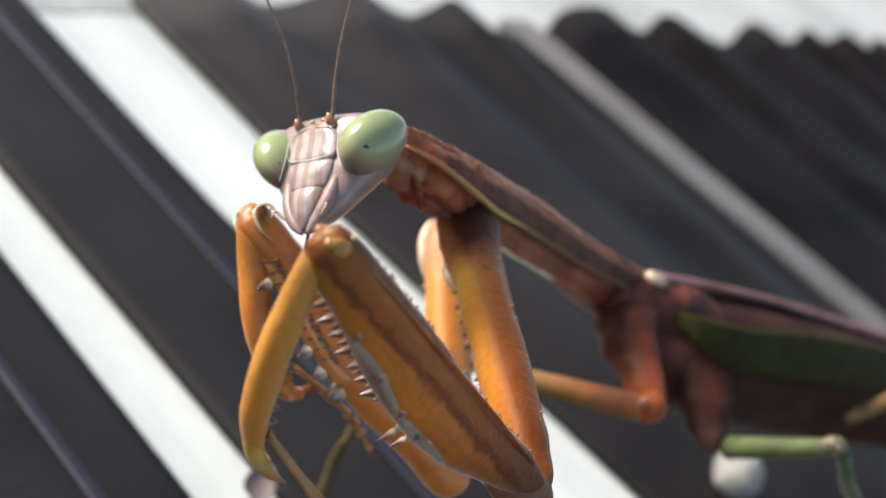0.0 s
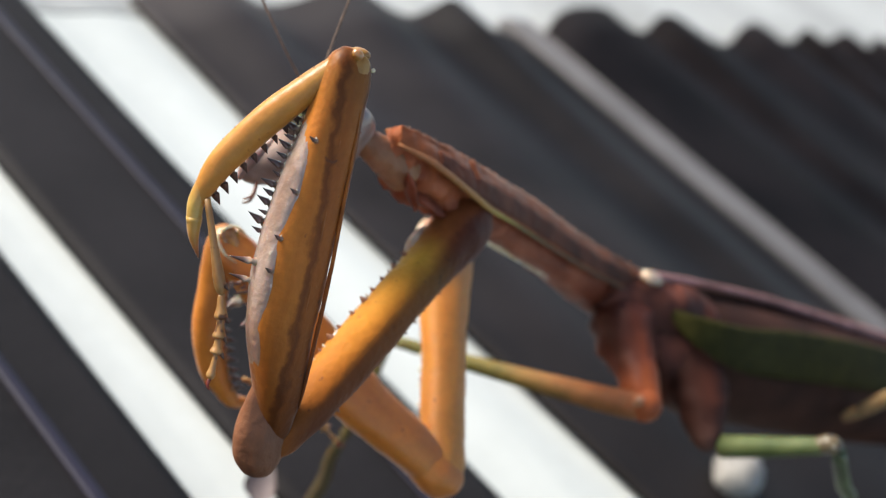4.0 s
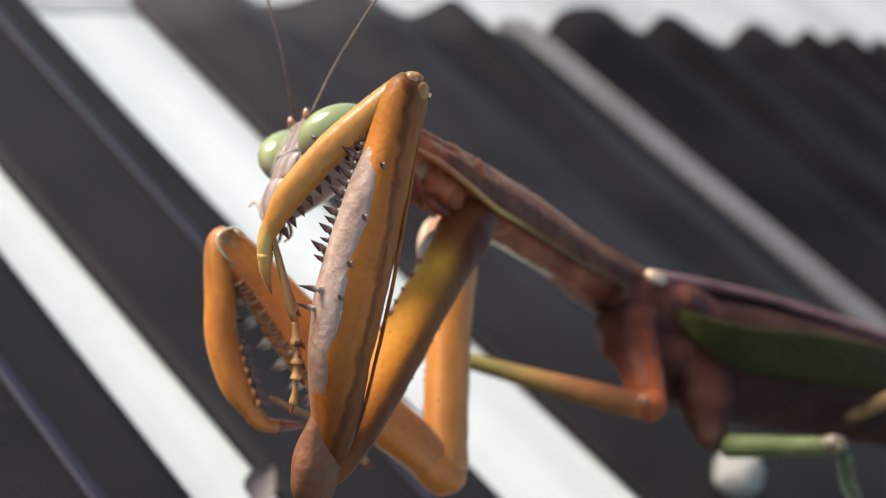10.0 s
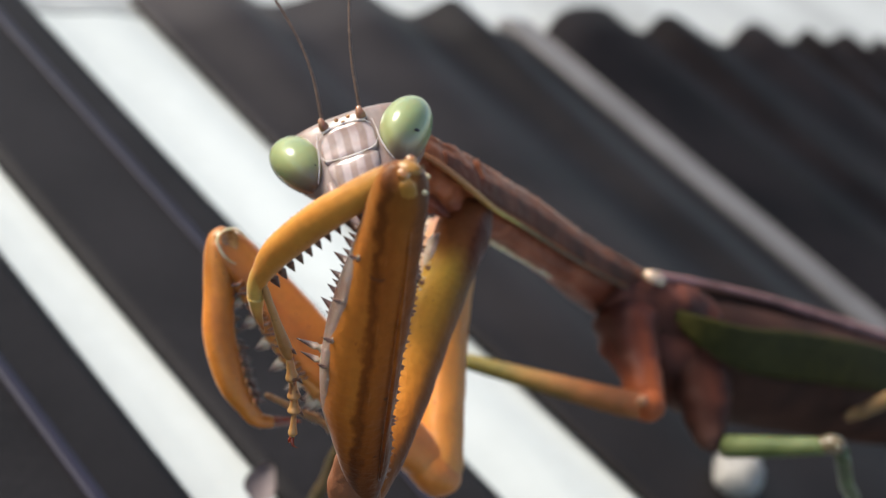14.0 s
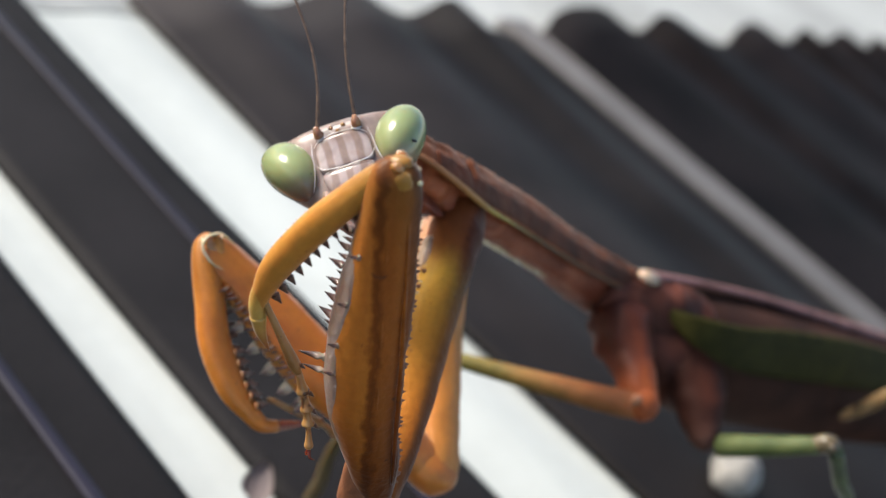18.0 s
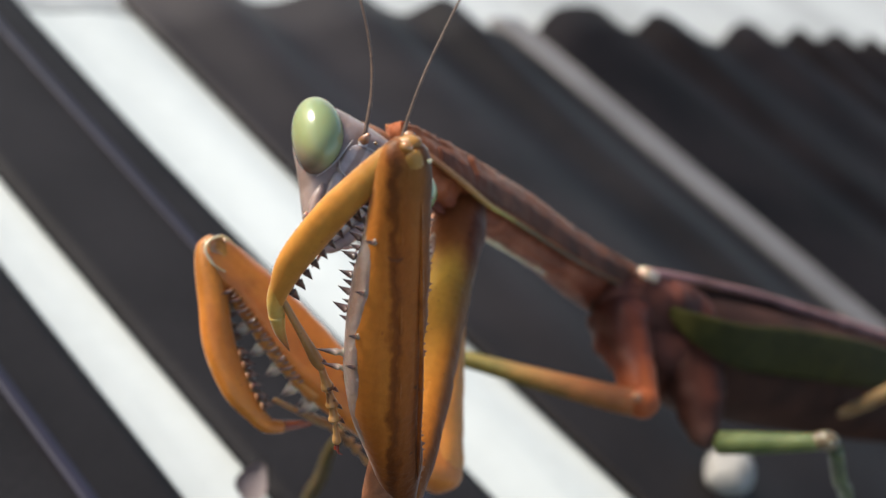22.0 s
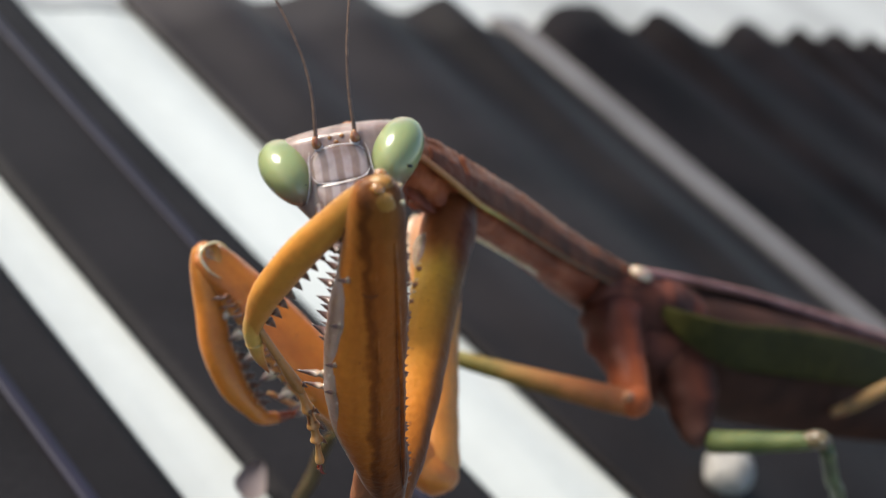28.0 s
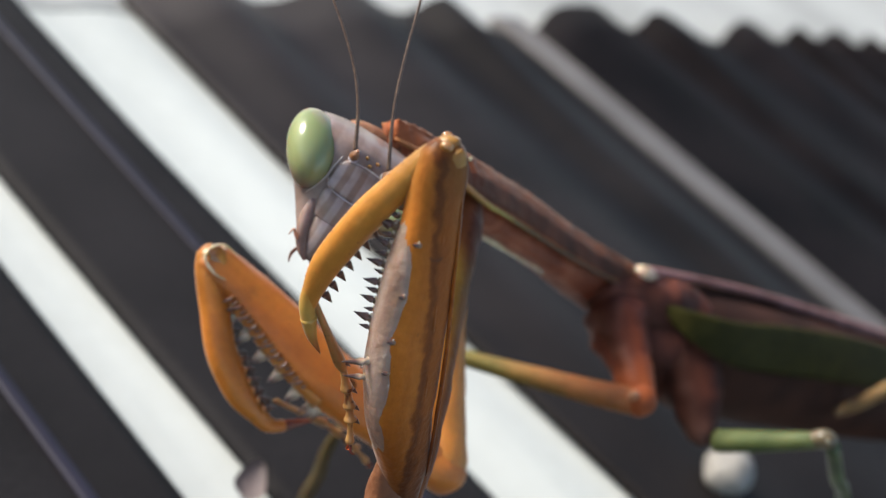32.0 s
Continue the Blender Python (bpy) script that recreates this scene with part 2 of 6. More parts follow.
M_GROOVE2 = chitin("groove_peach", (0.42, 0.145, 0.03), (0.54, 0.22, 0.06), rough=0.3, scale=(1500, 900, 500), bump=0.4, coat=0.4)
M_SPINE_PALE = chitin("spine_pale", (0.55, 0.42, 0.30), (0.72, 0.62, 0.48), rough=0.15, scale=(800, 800, 800), sss=0.2, coat=0.8)
M_CLAW = chitin("claw_red", (0.10, 0.02, 0.012), (0.26, 0.07, 0.03), rough=0.22, scale=(400, 400, 200))
M_HOOK = chitin("hook_yellow_to_black", (0.9, 0.9, 0.9), (1.0, 1.0, 1.0), rough=0.28, sss=0.1, along=((7.0, (0.47, 0.20, 0.034)), (7.9, (0.52, 0.33, 0.08)), (8.6, (0.46, 0.24, 0.06)), (9.2, (0.30, 0.10, 0.03)), (9.55, (0.05, 0.015, 0.01))), sheen=0.18)
M_KNEE = chitin("knee_translucent", (0.17, 0.065, 0.014), (0.40, 0.19, 0.05), rough=0.14, scale=(1800, 1800, 1800), sss=0.3, coat=0.9)
M_TARSUS = chitin("tarsus_amber", (0.22, 0.10, 0.03), (0.42, 0.23, 0.08), rough=0.35, scale=(900, 900, 500), sss=0.1, spots=(1900, 0.6, (0.10, 0.04, 0.015)))
M_HEAD = striped("head_lilac", (0.285, 0.205, 0.18), (0.235, 0.16, 0.135), 330, rough=0.28)
M_FACE = striped("face_stripes", (0.37, 0.295, 0.285), (0.25, 0.175, 0.15), 480, rough=0.18)
M_RIM = chitin("white_rim", (0.46, 0.37, 0.34), (0.60, 0.52, 0.49), rough=0.22)
M_EYE = eye_mat()
M_BLACK = plain("pupil_black", (0.01, 0.01, 0.008), rough=0.3)
M_ANT = chitin("antenna_brown", (0.07, 0.04, 0.028), (0.15, 0.09, 0.06), rough=0.5, sss=0.0, scale=(300, 300, 2500))
M_SCAPE = chitin("scape_rust", (0.13, 0.055, 0.03), (0.30, 0.16, 0.09), rough=0.25, coat=0.4)
M_PRON = chitin("pronotum_brown", (0.13, 0.036, 0.013), (0.30, 0.085, 0.032), rough=0.6, scale=(350, 350, 350), grain=2400, bump=0.9, sss=0.05, spec=0.1, sheen=0.18)
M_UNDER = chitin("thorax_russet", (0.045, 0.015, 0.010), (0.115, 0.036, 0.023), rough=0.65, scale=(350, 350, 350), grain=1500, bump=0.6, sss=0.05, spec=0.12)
M_NECK = chitin("neck_russet", (0.22, 0.05, 0.018), (0.44, 0.13, 0.052), rough=0.5, scale=(500, 500, 500), grain=1800, bump=0.9, sss=0.1, spec=0.2, along=((21, (0.5, 0.42, 0.5)), (25, (0.68, 0.74, 1.0)), (27.4, (0.74, 0.8, 1.05)), (28.6, (0.95, 0.92, 0.95)), (31, (1, 1, 1))))
M_SKIN = chitin("membrane_cream", (0.34, 0.22, 0.14), (0.55, 0.42, 0.31), rough=0.3, spec=0.4, scale=(900, 900, 900), bump=0.7)
M_KEEL = chitin("keel_yellow", (0.9, 0.9, 0.9), (1.0, 1.0, 1.0), rough=0.5, sss=0.1, spec=0.2, along=((23, (0.05, 0.042, 0.026)), (26.5, (0.075, 0.066, 0.034)), (27.8, (0.17, 0.145, 0.05)), (28.5, (0.40, 0.30, 0.065)), (29.2, (0.40, 0.21, 0.06)), (31, (0.32, 0.12, 0.045))))
M_TEGMEN = chitin("tegmen_green", (0.021, 0.0185, 0.003), (0.037, 0.032, 0.006), rough=0.7, scale=(900, 900, 900), grain=3000, sss=0.0, spec=0.1)
M_COSTA = chitin("costa_pink", (0.18, 0.075, 0.063), (0.30, 0.142, 0.13), rough=0.5, sss=0.05, spec=0.15)
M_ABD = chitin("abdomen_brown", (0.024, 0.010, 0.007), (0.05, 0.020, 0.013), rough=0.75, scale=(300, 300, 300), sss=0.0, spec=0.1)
# root darkened to stand for the body's shade; the orange knee is pigment
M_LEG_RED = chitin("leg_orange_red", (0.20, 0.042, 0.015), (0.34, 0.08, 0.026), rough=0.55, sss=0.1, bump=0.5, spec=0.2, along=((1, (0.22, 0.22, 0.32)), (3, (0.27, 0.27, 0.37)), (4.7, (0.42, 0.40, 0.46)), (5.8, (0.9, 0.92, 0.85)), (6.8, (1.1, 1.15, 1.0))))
M_LEG_OCHRE = chitin("leg_ochre", (0.16, 0.10, 0.045), (0.26, 0.165, 0.085), rough=0.55, spec=0.2)
M_KNEE_MOTTLED = chitin("knee_mottled", (0.035, 0.022, 0.012), (0.16, 0.12, 0.06), rough=0.35, scale=(1300, 1300, 1300), bump=0.8, spots=(2600, 0.62, (0.42, 0.38, 0.28)))
M_LEG_GREEN = chitin("leg_green", (0.055, 0.075, 0.024), (0.12, 0.14, 0.055), rough=0.55, spec=0.2)
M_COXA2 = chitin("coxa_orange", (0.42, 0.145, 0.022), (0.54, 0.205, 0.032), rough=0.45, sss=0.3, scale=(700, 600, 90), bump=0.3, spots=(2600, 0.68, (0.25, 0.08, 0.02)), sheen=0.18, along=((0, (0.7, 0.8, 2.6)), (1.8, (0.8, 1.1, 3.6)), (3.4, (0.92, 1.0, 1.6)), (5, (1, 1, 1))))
M_RIDGE = chitin("ridge_cream", (0.42, 0.31, 0.17), (0.66, 0.55, 0.38), rough=0.2, scale=(1200, 1200, 1200), coat=1.0)
M_PRON_BUMP = chitin("pronotum_bead", (0.20, 0.08, 0.04), (0.34, 0.16, 0.09), rough=0.35, sss=0.0)
# russet lowered to near black to stand for the body's shade
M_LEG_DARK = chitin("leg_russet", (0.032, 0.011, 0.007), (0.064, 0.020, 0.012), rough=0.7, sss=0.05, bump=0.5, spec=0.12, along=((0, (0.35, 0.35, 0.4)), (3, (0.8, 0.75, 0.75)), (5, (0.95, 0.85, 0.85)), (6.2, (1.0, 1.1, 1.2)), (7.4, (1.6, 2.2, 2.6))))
M_LEG_DKGREEN = chitin("leg_dark_green", (0.02, 0.03, 0.008), (0.07, 0.095, 0.03), rough=0.4, scale=(900, 900, 900))
# slightly dusty sheet, its colour raised further to stand for glare
M_DUSTY_GLARE = plain("sheet_dusty_glare", (0.0130, 0.0112, 0.0117), rough=0.7, var=0.35, scale=500, bump=0.25, dist=0.0003, spec=0.12)
# the white panel again, its colour lowered to stand for light falloff
M_BOARD_FAR = plain("board_dimmed", (0.355, 0.36, 0.35), rough=1.0, var=0.2, scale=120, bump=0.1, spec=0.0)
# the same sheet, kept darker where no glare is painted in
M_SHEET_FAR = plain("sheet_black", (0.0070, 0.0053, 0.0054), rough=0.7, var=0.5, scale=500, bump=0.25, dist=0.0003, spec=0.04)
M_PALP = chitin("palp_pink", (0.34, 0.20, 0.16), (0.55, 0.38, 0.32), rough=0.3)
M_PALP_DARK = chitin("palp_dark", (0.07, 0.035, 0.026), (0.18, 0.09, 0.065), rough=0.3)
M_BRUSH = chitin("brush_brown", (0.10, 0.035, 0.014), (0.22, 0.075, 0.02), rough=0.7, scale=(1500, 1500, 1500), bump=0.8, spec=0.1)
M_NAPE = chitin("nape_russet", (0.22, 0.09, 0.045), (0.36, 0.18, 0.10), rough=0.5, bump=0.8, spec=0.2)
M_LEG_MID = chitin("leg_olive_orange", (0.23, 0.12, 0.043), (0.33, 0.175, 0.062), rough=0.55, spec=0.2, along=((5, (0.24, 0.3, 0.3)), (13, (0.3, 0.42, 0.36)), (16, (0.42, 0.72, 0.55)), (17.6, (0.5, 0.75, 0.55)), (19.3, (0.9, 0.7, 0.65)), (20.6, (1.0, 0.65, 0.7))))
# abdomen brown halved, so that the sunlit back looks shaded
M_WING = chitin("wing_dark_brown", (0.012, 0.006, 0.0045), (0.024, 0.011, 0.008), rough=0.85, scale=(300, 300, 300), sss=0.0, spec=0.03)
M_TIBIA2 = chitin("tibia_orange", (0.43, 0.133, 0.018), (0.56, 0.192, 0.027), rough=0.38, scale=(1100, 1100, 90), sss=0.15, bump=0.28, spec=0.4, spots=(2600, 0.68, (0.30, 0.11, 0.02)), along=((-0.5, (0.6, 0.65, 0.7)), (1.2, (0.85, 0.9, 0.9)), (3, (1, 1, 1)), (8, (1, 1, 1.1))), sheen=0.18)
M_MOUTH = chitin("mouth_lilac_brown", (0.18, 0.115, 0.10), (0.30, 0.215, 0.195), rough=0.42, coat=0.08, spec=0.3)
M_BAND = chitin("pronotum_band", (0.05, 0.018, 0.011), (0.13, 0.04, 0.02), rough=0.6, scale=(500, 500, 500), grain=2400, bump=0.9, sss=0.0, spec=0.1)
# the paler end near the white board is glare put into the colour
M_SHEET = plain("sheet_charcoal", (0.0095, 0.0078, 0.0077), rough=0.65, var=0.45, scale=500, bump=0.25, dist=0.0003, spec=0.10, pale_glare=((138, 102), (10, 76), (0.040, 0.034, 0.035)))
M_RIB = plain("rib_violet", (0.018, 0.0158, 0.0265), rough=0.5, var=0.25, scale=200, spec=0.2)
M_BOARD = plain("board_white", (0.485, 0.50, 0.48), rough=1.0, var=0.08, scale=120, bump=0.1, spec=0.0)
M_STRIP = plain("strip_grey", (0.122, 0.113, 0.113), rough=0.65, metal=0.0, var=0.25, scale=400, spec=0.15)
M_PEBBLE = plain("pebble_white", (0.23, 0.215, 0.20), rough=0.7, var=0.3, scale=900)
M_PETAL = plain("petal_mauve", (0.24, 0.19, 0.185), rough=0.7, var=0.3, scale=900)
M_GROUND = plain("ground_concrete", (0.32, 0.31, 0.29), rough=0.85, var=0.2, scale=12, bump=0.3, dist=0.001)


# ---- mesh helpers ----
def part(name, bm, material, parent=None, label="", at=None, unit=MM, smooth=True):
    """Links a bmesh, drawn in millimetres, as one mesh object under a thing or a part."""
    bmesh.ops.recalc_face_normals(bm, faces=bm.faces)
    me = bpy.data.meshes.new(name)
    bm.to_mesh(me)
    bm.free()
    me.transform(Matrix.Scale(unit, 4))
    me.polygons.foreach_set("use_smooth", [smooth] * len(me.polygons))
    me.materials.append(material)
    ob = new(name, me)
    ob.parent = parent
    if at is not None:
        ob.matrix_basis = at
    if label:
        ob["label"] = label
    return ob


def share(ob, parent, at):
    """One more piece on the same mesh."""
    o = new(ob.name.split(".")[0], ob.data)
    o.parent, o.matrix_basis = parent, at
    return o


def curve_rows(rows, k=4):
    """Rows of numbers, with k steps between each two, along a smooth curve."""
    a = np.array(rows, float)
    p = np.vstack((2 * a[0] - a[1], a, 2 * a[-1] - a[-2]))
    out = []
    for i in range(1, len(p) - 2):
        for s in range(k):
            t = s / k
            out.append(0.5 * ((2 * p[i]) + (p[i + 1] - p[i - 1]) * t + (2 * p[i - 1] - 5 * p[i] + 4 * p[i + 1] - p[i + 2]) * t * t
                              + (3 * p[i] - p[i - 1] - 3 * p[i + 1] + p[i + 2]) * t ** 3))
    out.append(a[-1])
    return np.array(out)


def skin(bm, rings, close=True):
    """Faces over rings of points."""
    vs = [[bm.verts.new(p) for p in r] for r in rings]
    n = len(vs[0])
    for a, b in zip(vs, vs[1:]):
        for i in range(n):
            bm.faces.new((a[i], a[(i + 1) % n], b[(i + 1) % n], b[i]))
    if close:
        bm.faces.new(vs[0][::-1])
        bm.faces.new(vs[-1])
    return bm


def limb(rows, n=20, k=4, square=1.0, bm=None, rough=0.0):
    """A limb along z: rows of z, x, y, half-width in x, half-width in y."""
    bm = bm or bmesh.new()
    rings = []
    for z, x, y, rx, ry in curve_rows(rows, k):
        ring = []
        for i in range(n):
            a = 2 * math.pi * i / n
            c, s = math.cos(a), math.sin(a)
            c, s = math.copysign(abs(c) ** square, c), math.copysign(abs(s) ** square, s)
            w = 1 + rough * noise.noise((c * 1.7, s * 1.7, z * 0.9))
            ring.append((x + max(rx, 0.01) * c * w, y + max(ry, 0.01) * s * w, z))
        rings.append(ring)
    return skin(bm, rings)


def tube(points, radii, n=10, k=4, flat=1.0, up=(0, 0, 1), bm=None, bumps=0.0):
    """A tapered tube through points; flat scales its thickness along up."""
    bm = bm or bmesh.new()
    rows = curve_rows([(*p, r) for p, r in zip(points, radii)], k)
    rings = []
    for i, (x, y, z, r) in enumerate(rows):
        d = Vector(rows[min(i + 1, len(rows) - 1)][:3]) - Vector(rows[max(i - 1, 0)][:3])
        d.normalize()
        v = Vector(up) - d * d.dot(Vector(up))
        if v.length < 1e-3:
            v = d.orthogonal()
        v.normalize()
        u = d.cross(v)
        r = max(r, 0.008) * (1 + bumps * (i % 2))
        rings.append([Vector((x, y, z)) + u * r * math.cos(2 * math.pi * j / n) + v * r * flat * math.sin(2 * math.pi * j / n) for j in range(n)])
    return skin(bm, rings)


def ball(c, r, seg=20, rings=12, bm=None):
    bm = bm or bmesh.new()
    bmesh.ops.create_uvsphere(bm, u_segments=seg, v_segments=rings, radius=1, matrix=Matrix.Translation(c) @ Matrix.Diagonal((*r, 1)))
    return bm


def mm(x, y, z, rx=0, ry=0, rz=0):
    return pose(x * MM, y * MM, z * MM, rx, ry, rz)


def aim(base, way, size=1.0):
    """A pose, in millimetres, that turns local z along way and scales by size."""
    q = Vector(way).to_track_quat("Z", "Y")
    return Matrix.LocRotScale(Vector(base) * MM, q, Vector((size, size, size)))


# ---- structure: ground, white board, dark corrugated panels ----
def ground():
    bm = bmesh.new()
    bmesh.ops.create_grid(bm, x_segments=2, y_segments=2, size=400)
    tagged(part("ground", bm, M_GROUND, at=pose(0, 0, -0.0037), unit=1), "plain grey concrete ground under the sheets", "ground", kind="structure")


def board(y0, y1, material, label):
    """A thin white painted panel with faint ribs along y."""
    bm = bmesh.new()
    xs = np.arange(-160, 760, 2.0)
    top = [(x, -1.05 + 0.2 * math.cos(2 * math.pi * x / 11.4)) for x in xs]
    prof = top + [(xs[-1], -3.6), (xs[0], -3.6)]
    a = [bm.verts.new((x, y0, z)) for x, z in prof]
    b = [bm.verts.new((x, y1, z)) for x, z in prof]
    n = len(prof)
    for i in range(n):
        bm.faces.new((a[i], a[(i + 1) % n], b[(i + 1) % n], b[i]))
    bm.faces.new(a[::-1])
    bm.faces.new(b)
    tagged(part("white_panel", bm, material, smooth=False), label, "panel", kind="structure")


CRESTS = (-68, -50, -34, -16, 0, 18, 34, 50, 66, 84, 93, 104, 116, 131, 138, 148, 181, 197, 205, 228, 246, 267, 275, 292, 302, 316, 324, 342, 356, 368, 390, 402, 424, 436, 458, 470, 492, 504, 526, 538, 560, 572, 594, 606, 628)


def wave(x, y=0.0):
    """Height of the sheets: crests and troughs that deepen towards the cut end."""
    i = max(0, min(len(CRESTS) - 2, sum(c <= x for c in CRESTS) - 1))
    f = (x - CRESTS[i]) / (CRESTS[i + 1] - CRESTS[i])
    c = math.cos(math.pi * f) * (1 if i % 2 == 0 else -1)
    depth = 0.25 + 1.35 * max(max(0.0, min(1.0, (y - 35) / 50)) ** 1.5, 0.35 * max(0.0, min(1.0, (y - 12) / 25)) * max(0.0, min(1.0, (x - 85) / 12))) * (x > 80)
    return depth * (1 + c)


def corrugated(x0, x1, y_end, label, material, flare=(0.0, 0.0)):
    """A strip of charcoal corrugated sheet between x0 and x1, cut straight across at y_end."""
    bm = bmesh.new()
    xs = np.linspace(x0, x1, max(8, int((x1 - x0) / 1.2)))
    ys = np.linspace(-140, y_end, 30)
    notch = lambda x: sum(d * math.exp(-((x - c) / w) ** 2) for c, w, d in ((157, 9, 5.5), (228, 9, 4.0), (197, 5, 1.5), (267, 6, 1.5), (316, 8, 2.5), (342, 8, 2.0)))
    cut = lambda x, y: y - notch(x) * max(0.0, (y - 40) / (y_end - 40)) if y_end < 100 else y
    lift = lambda x, y: wave(x, y) + 0.1 * noise.noise((x * 0.02, y * 0.02, 3.1))
    side = lambda x, y: x + (flare[0] * (x1 - x) + flare[1] * (x - x0)) / (x1 - x0) * max(0.0, min(1.5, (60 - y) / 38))
    up = [[bm.verts.new((side(x, y), cut(x, y), lift(x, y))) for y in ys] for x in xs]
    dn = [[bm.verts.new((side(x, y), cut(x, y), lift(x, y) - 0.7)) for y in ys] for x in xs]
    for i in range(len(xs) - 1):
        for j in range(len(ys) - 1):
            bm.faces.new((up[i][j], up[i + 1][j], up[i + 1][j + 1], up[i][j + 1]))
            bm.faces.new((dn[i][j], dn[i][j + 1], dn[i + 1][j + 1], dn[i + 1][j]))
    for j in range(len(ys) - 1):
        bm.faces.new((up[0][j], up[0][j + 1], dn[0][j + 1], dn[0][j]))
        bm.faces.new((up[-1][j + 1], up[-1][j], dn[-1][j], dn[-1][j + 1]))
    for i in range(len(xs) - 1):
        bm.faces.new((up[i][0], dn[i][0], dn[i + 1][0], up[i + 1][0]))
        bm.faces.new((up[i][-1], up[i + 1][-1], dn[i + 1][-1], dn[i][-1]))
    return tagged(part("corrugated_sheet", bm, material), label, "corrugated sheet", "sheets under the mantis")


ground()
board(-160, 88, M_BOARD, "sunlit white painted ribbed panel lying flat")
board(88.4, 420, M_BOARD_FAR, "off-white ribbed panel beyond the cut sheets, dimmed for light falloff")
SHEETS = [corrugated(-120, 48.35, 130, "dusty charcoal corrugated sheet, lightened for glare, with a violet rib", M_DUSTY_GLARE),
          corrugated(54.0, 69.3, 130, "narrow dusty charcoal corrugated strip, lightened for glare, with a violet rib", M_DUSTY_GLARE, (0.7, 1.9)),
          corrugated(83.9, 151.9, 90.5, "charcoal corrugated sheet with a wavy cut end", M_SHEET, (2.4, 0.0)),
          corrugated(159.2, 620, 92.3, "wide charcoal corrugated sheet with a wavy cut end", M_SHEET_FAR)]
for sheet, x in ((SHEETS[0], 42.4), (SHEETS[1], 64.8)):
    part("rib", tube([(x, -139, wave(x) + 0.1), (x, 0, wave(x) + 0.1), (x, 129, wave(x) + 0.1)], [0.55, 0.55, 0.55], flat=0.4, k=6), M_RIB, sheet, "violet-grey raised rib")


def grey_strip():
    bm = bmesh.new()
    bmesh.ops.create_cube(bm, size=1, matrix=Matrix.Translation((155.6, -24, -0.25)) @ Matrix.Diagonal((6.6, 230, 1.6, 1)))
    bmesh.ops.bevel(bm, geom=bm.edges[:], offset=0.4, segments=3, affect="EDGES")
    strip = part("metal_strip", bm, M_STRIP, smooth=False)
    for x in (152.4, 158.8):
        part("rim", tube([(x, -138, 0.52), (x, -20, 0.52), (x, 90, 0.52)], [0.3, 0.3, 0.3], n=8, k=3), M_STRIP, strip, "rolled edge of the strip")
    tagged(strip, "dull grey strip lying between two corrugated sheets", "strip")


grey_strip()


# ---- the mantis ----
def spine_mat(name, dark_from, root=(0.58, 0.45, 0.38)):
    """Pale at the root, dark at the point."""
    m, tree, b = node_mat(name)
    nd, lk = tree.nodes, tree.links.new
    co = nd.new("ShaderNodeTexCoord")
    sp = nd.new("ShaderNodeSeparateXYZ")
    lk(co.outputs["Object"], sp.inputs[0])
    mr = nd.new("ShaderNodeMapRange")
    mr.inputs[1].default_value, mr.inputs[2].default_value = 0.0, 0.001
    lk(sp.outputs[2], mr.inputs[0])
    ramp = nd.new("ShaderNodeValToRGB")
    e = ramp.color_ramp.elements
    e[0].position, e[0].color = 0.0, (*root, 1)
    e[1].position, e[1].color = 0.9, (0.035, 0.016, 0.014, 1)
    x = e.new(dark_from)
    x.color = (0.12, 0.06, 0.045, 1)
    lk(mr.outputs[0], ramp.inputs[0])
    lk(ramp.outputs[0], b.inputs["Base Color"])
    b.inputs["Roughness"].default_value = 0.3
    b.inputs["Coat Weight"].default_value = 0.25
    b.inputs["Subsurface Weight"].default_value = 0.2
    b.inputs["Subsurface Scale"].default_value = 0.0001
    return m


M_SPINE2 = spine_mat("spine_two_tone", 0.34, (0.32, 0.20, 0.125))
M_SPINE3 = spine_mat("spine_cream_root", 0.72, (0.80, 0.66, 0.48))
M_SPINE4 = spine_mat("spine_cream_dark_tip", 0.55, (0.62, 0.47, 0.33))
M_TOOTH = spine_mat("tooth_amber_root", 0.28, (0.34, 0.13, 0.035))


def spike_mesh(name, material, r=0.24, bend=0.12):
    """A single thorn one millimetre long, as mesh data to share."""
    bm = tube([(0, 0, -0.08), (0, 0, 0.3), (0, bend * 0.5, 0.7), (0, bend, 1.0)], [r, r * 0.8, r * 0.38, 0.01], n=8, k=2)
    me = bpy.data.meshes.new(name)
    bmesh.ops.recalc_face_normals(bm, faces=bm.faces)
    bm.to_mesh(me)
    bm.free()
    me.transform(Matrix.Scale(MM, 4))
    me.polygons.foreach_set("use_smooth", [True] * len(me.polygons))
    me.materials.append(material)
    return me


SPINE = spike_mesh("spine", M_SPINE2, r=0.27)
NEEDLE = spike_mesh("small_spine", M_TOOTH, r=0.2)
SPINE_PALE = spike_mesh("cream_spine", M_SPINE3, r=0.38)
TOOTH = spike_mesh("tooth", M_TOOTH, r=0.36)
LONG = spike_mesh("long_spine", M_SPINE4, r=0.17, bend=0.06)
BUMP_BROWN = spike_mesh("brown_tubercle", M_PRON_BUMP, r=0.5, bend=0.0)
BUMP = spike_mesh("tubercle", M_SPINE_PALE, r=0.45, bend=0.0)


def thorn(name, me, parent, base, way, size):
    o = new(name, me)
    o.parent, o.matrix_basis = parent, aim(base, way, size)
    return o


mantis = tagged(new("praying_mantis"), "orange-brown mantis with pale green eyes grooming its raised foreleg", "mantis")
mantis.empty_display_size = 0.01
FOOT = Vector((90.0, 40.0, 0.0))
mantis.matrix_basis = mm(*FOOT)


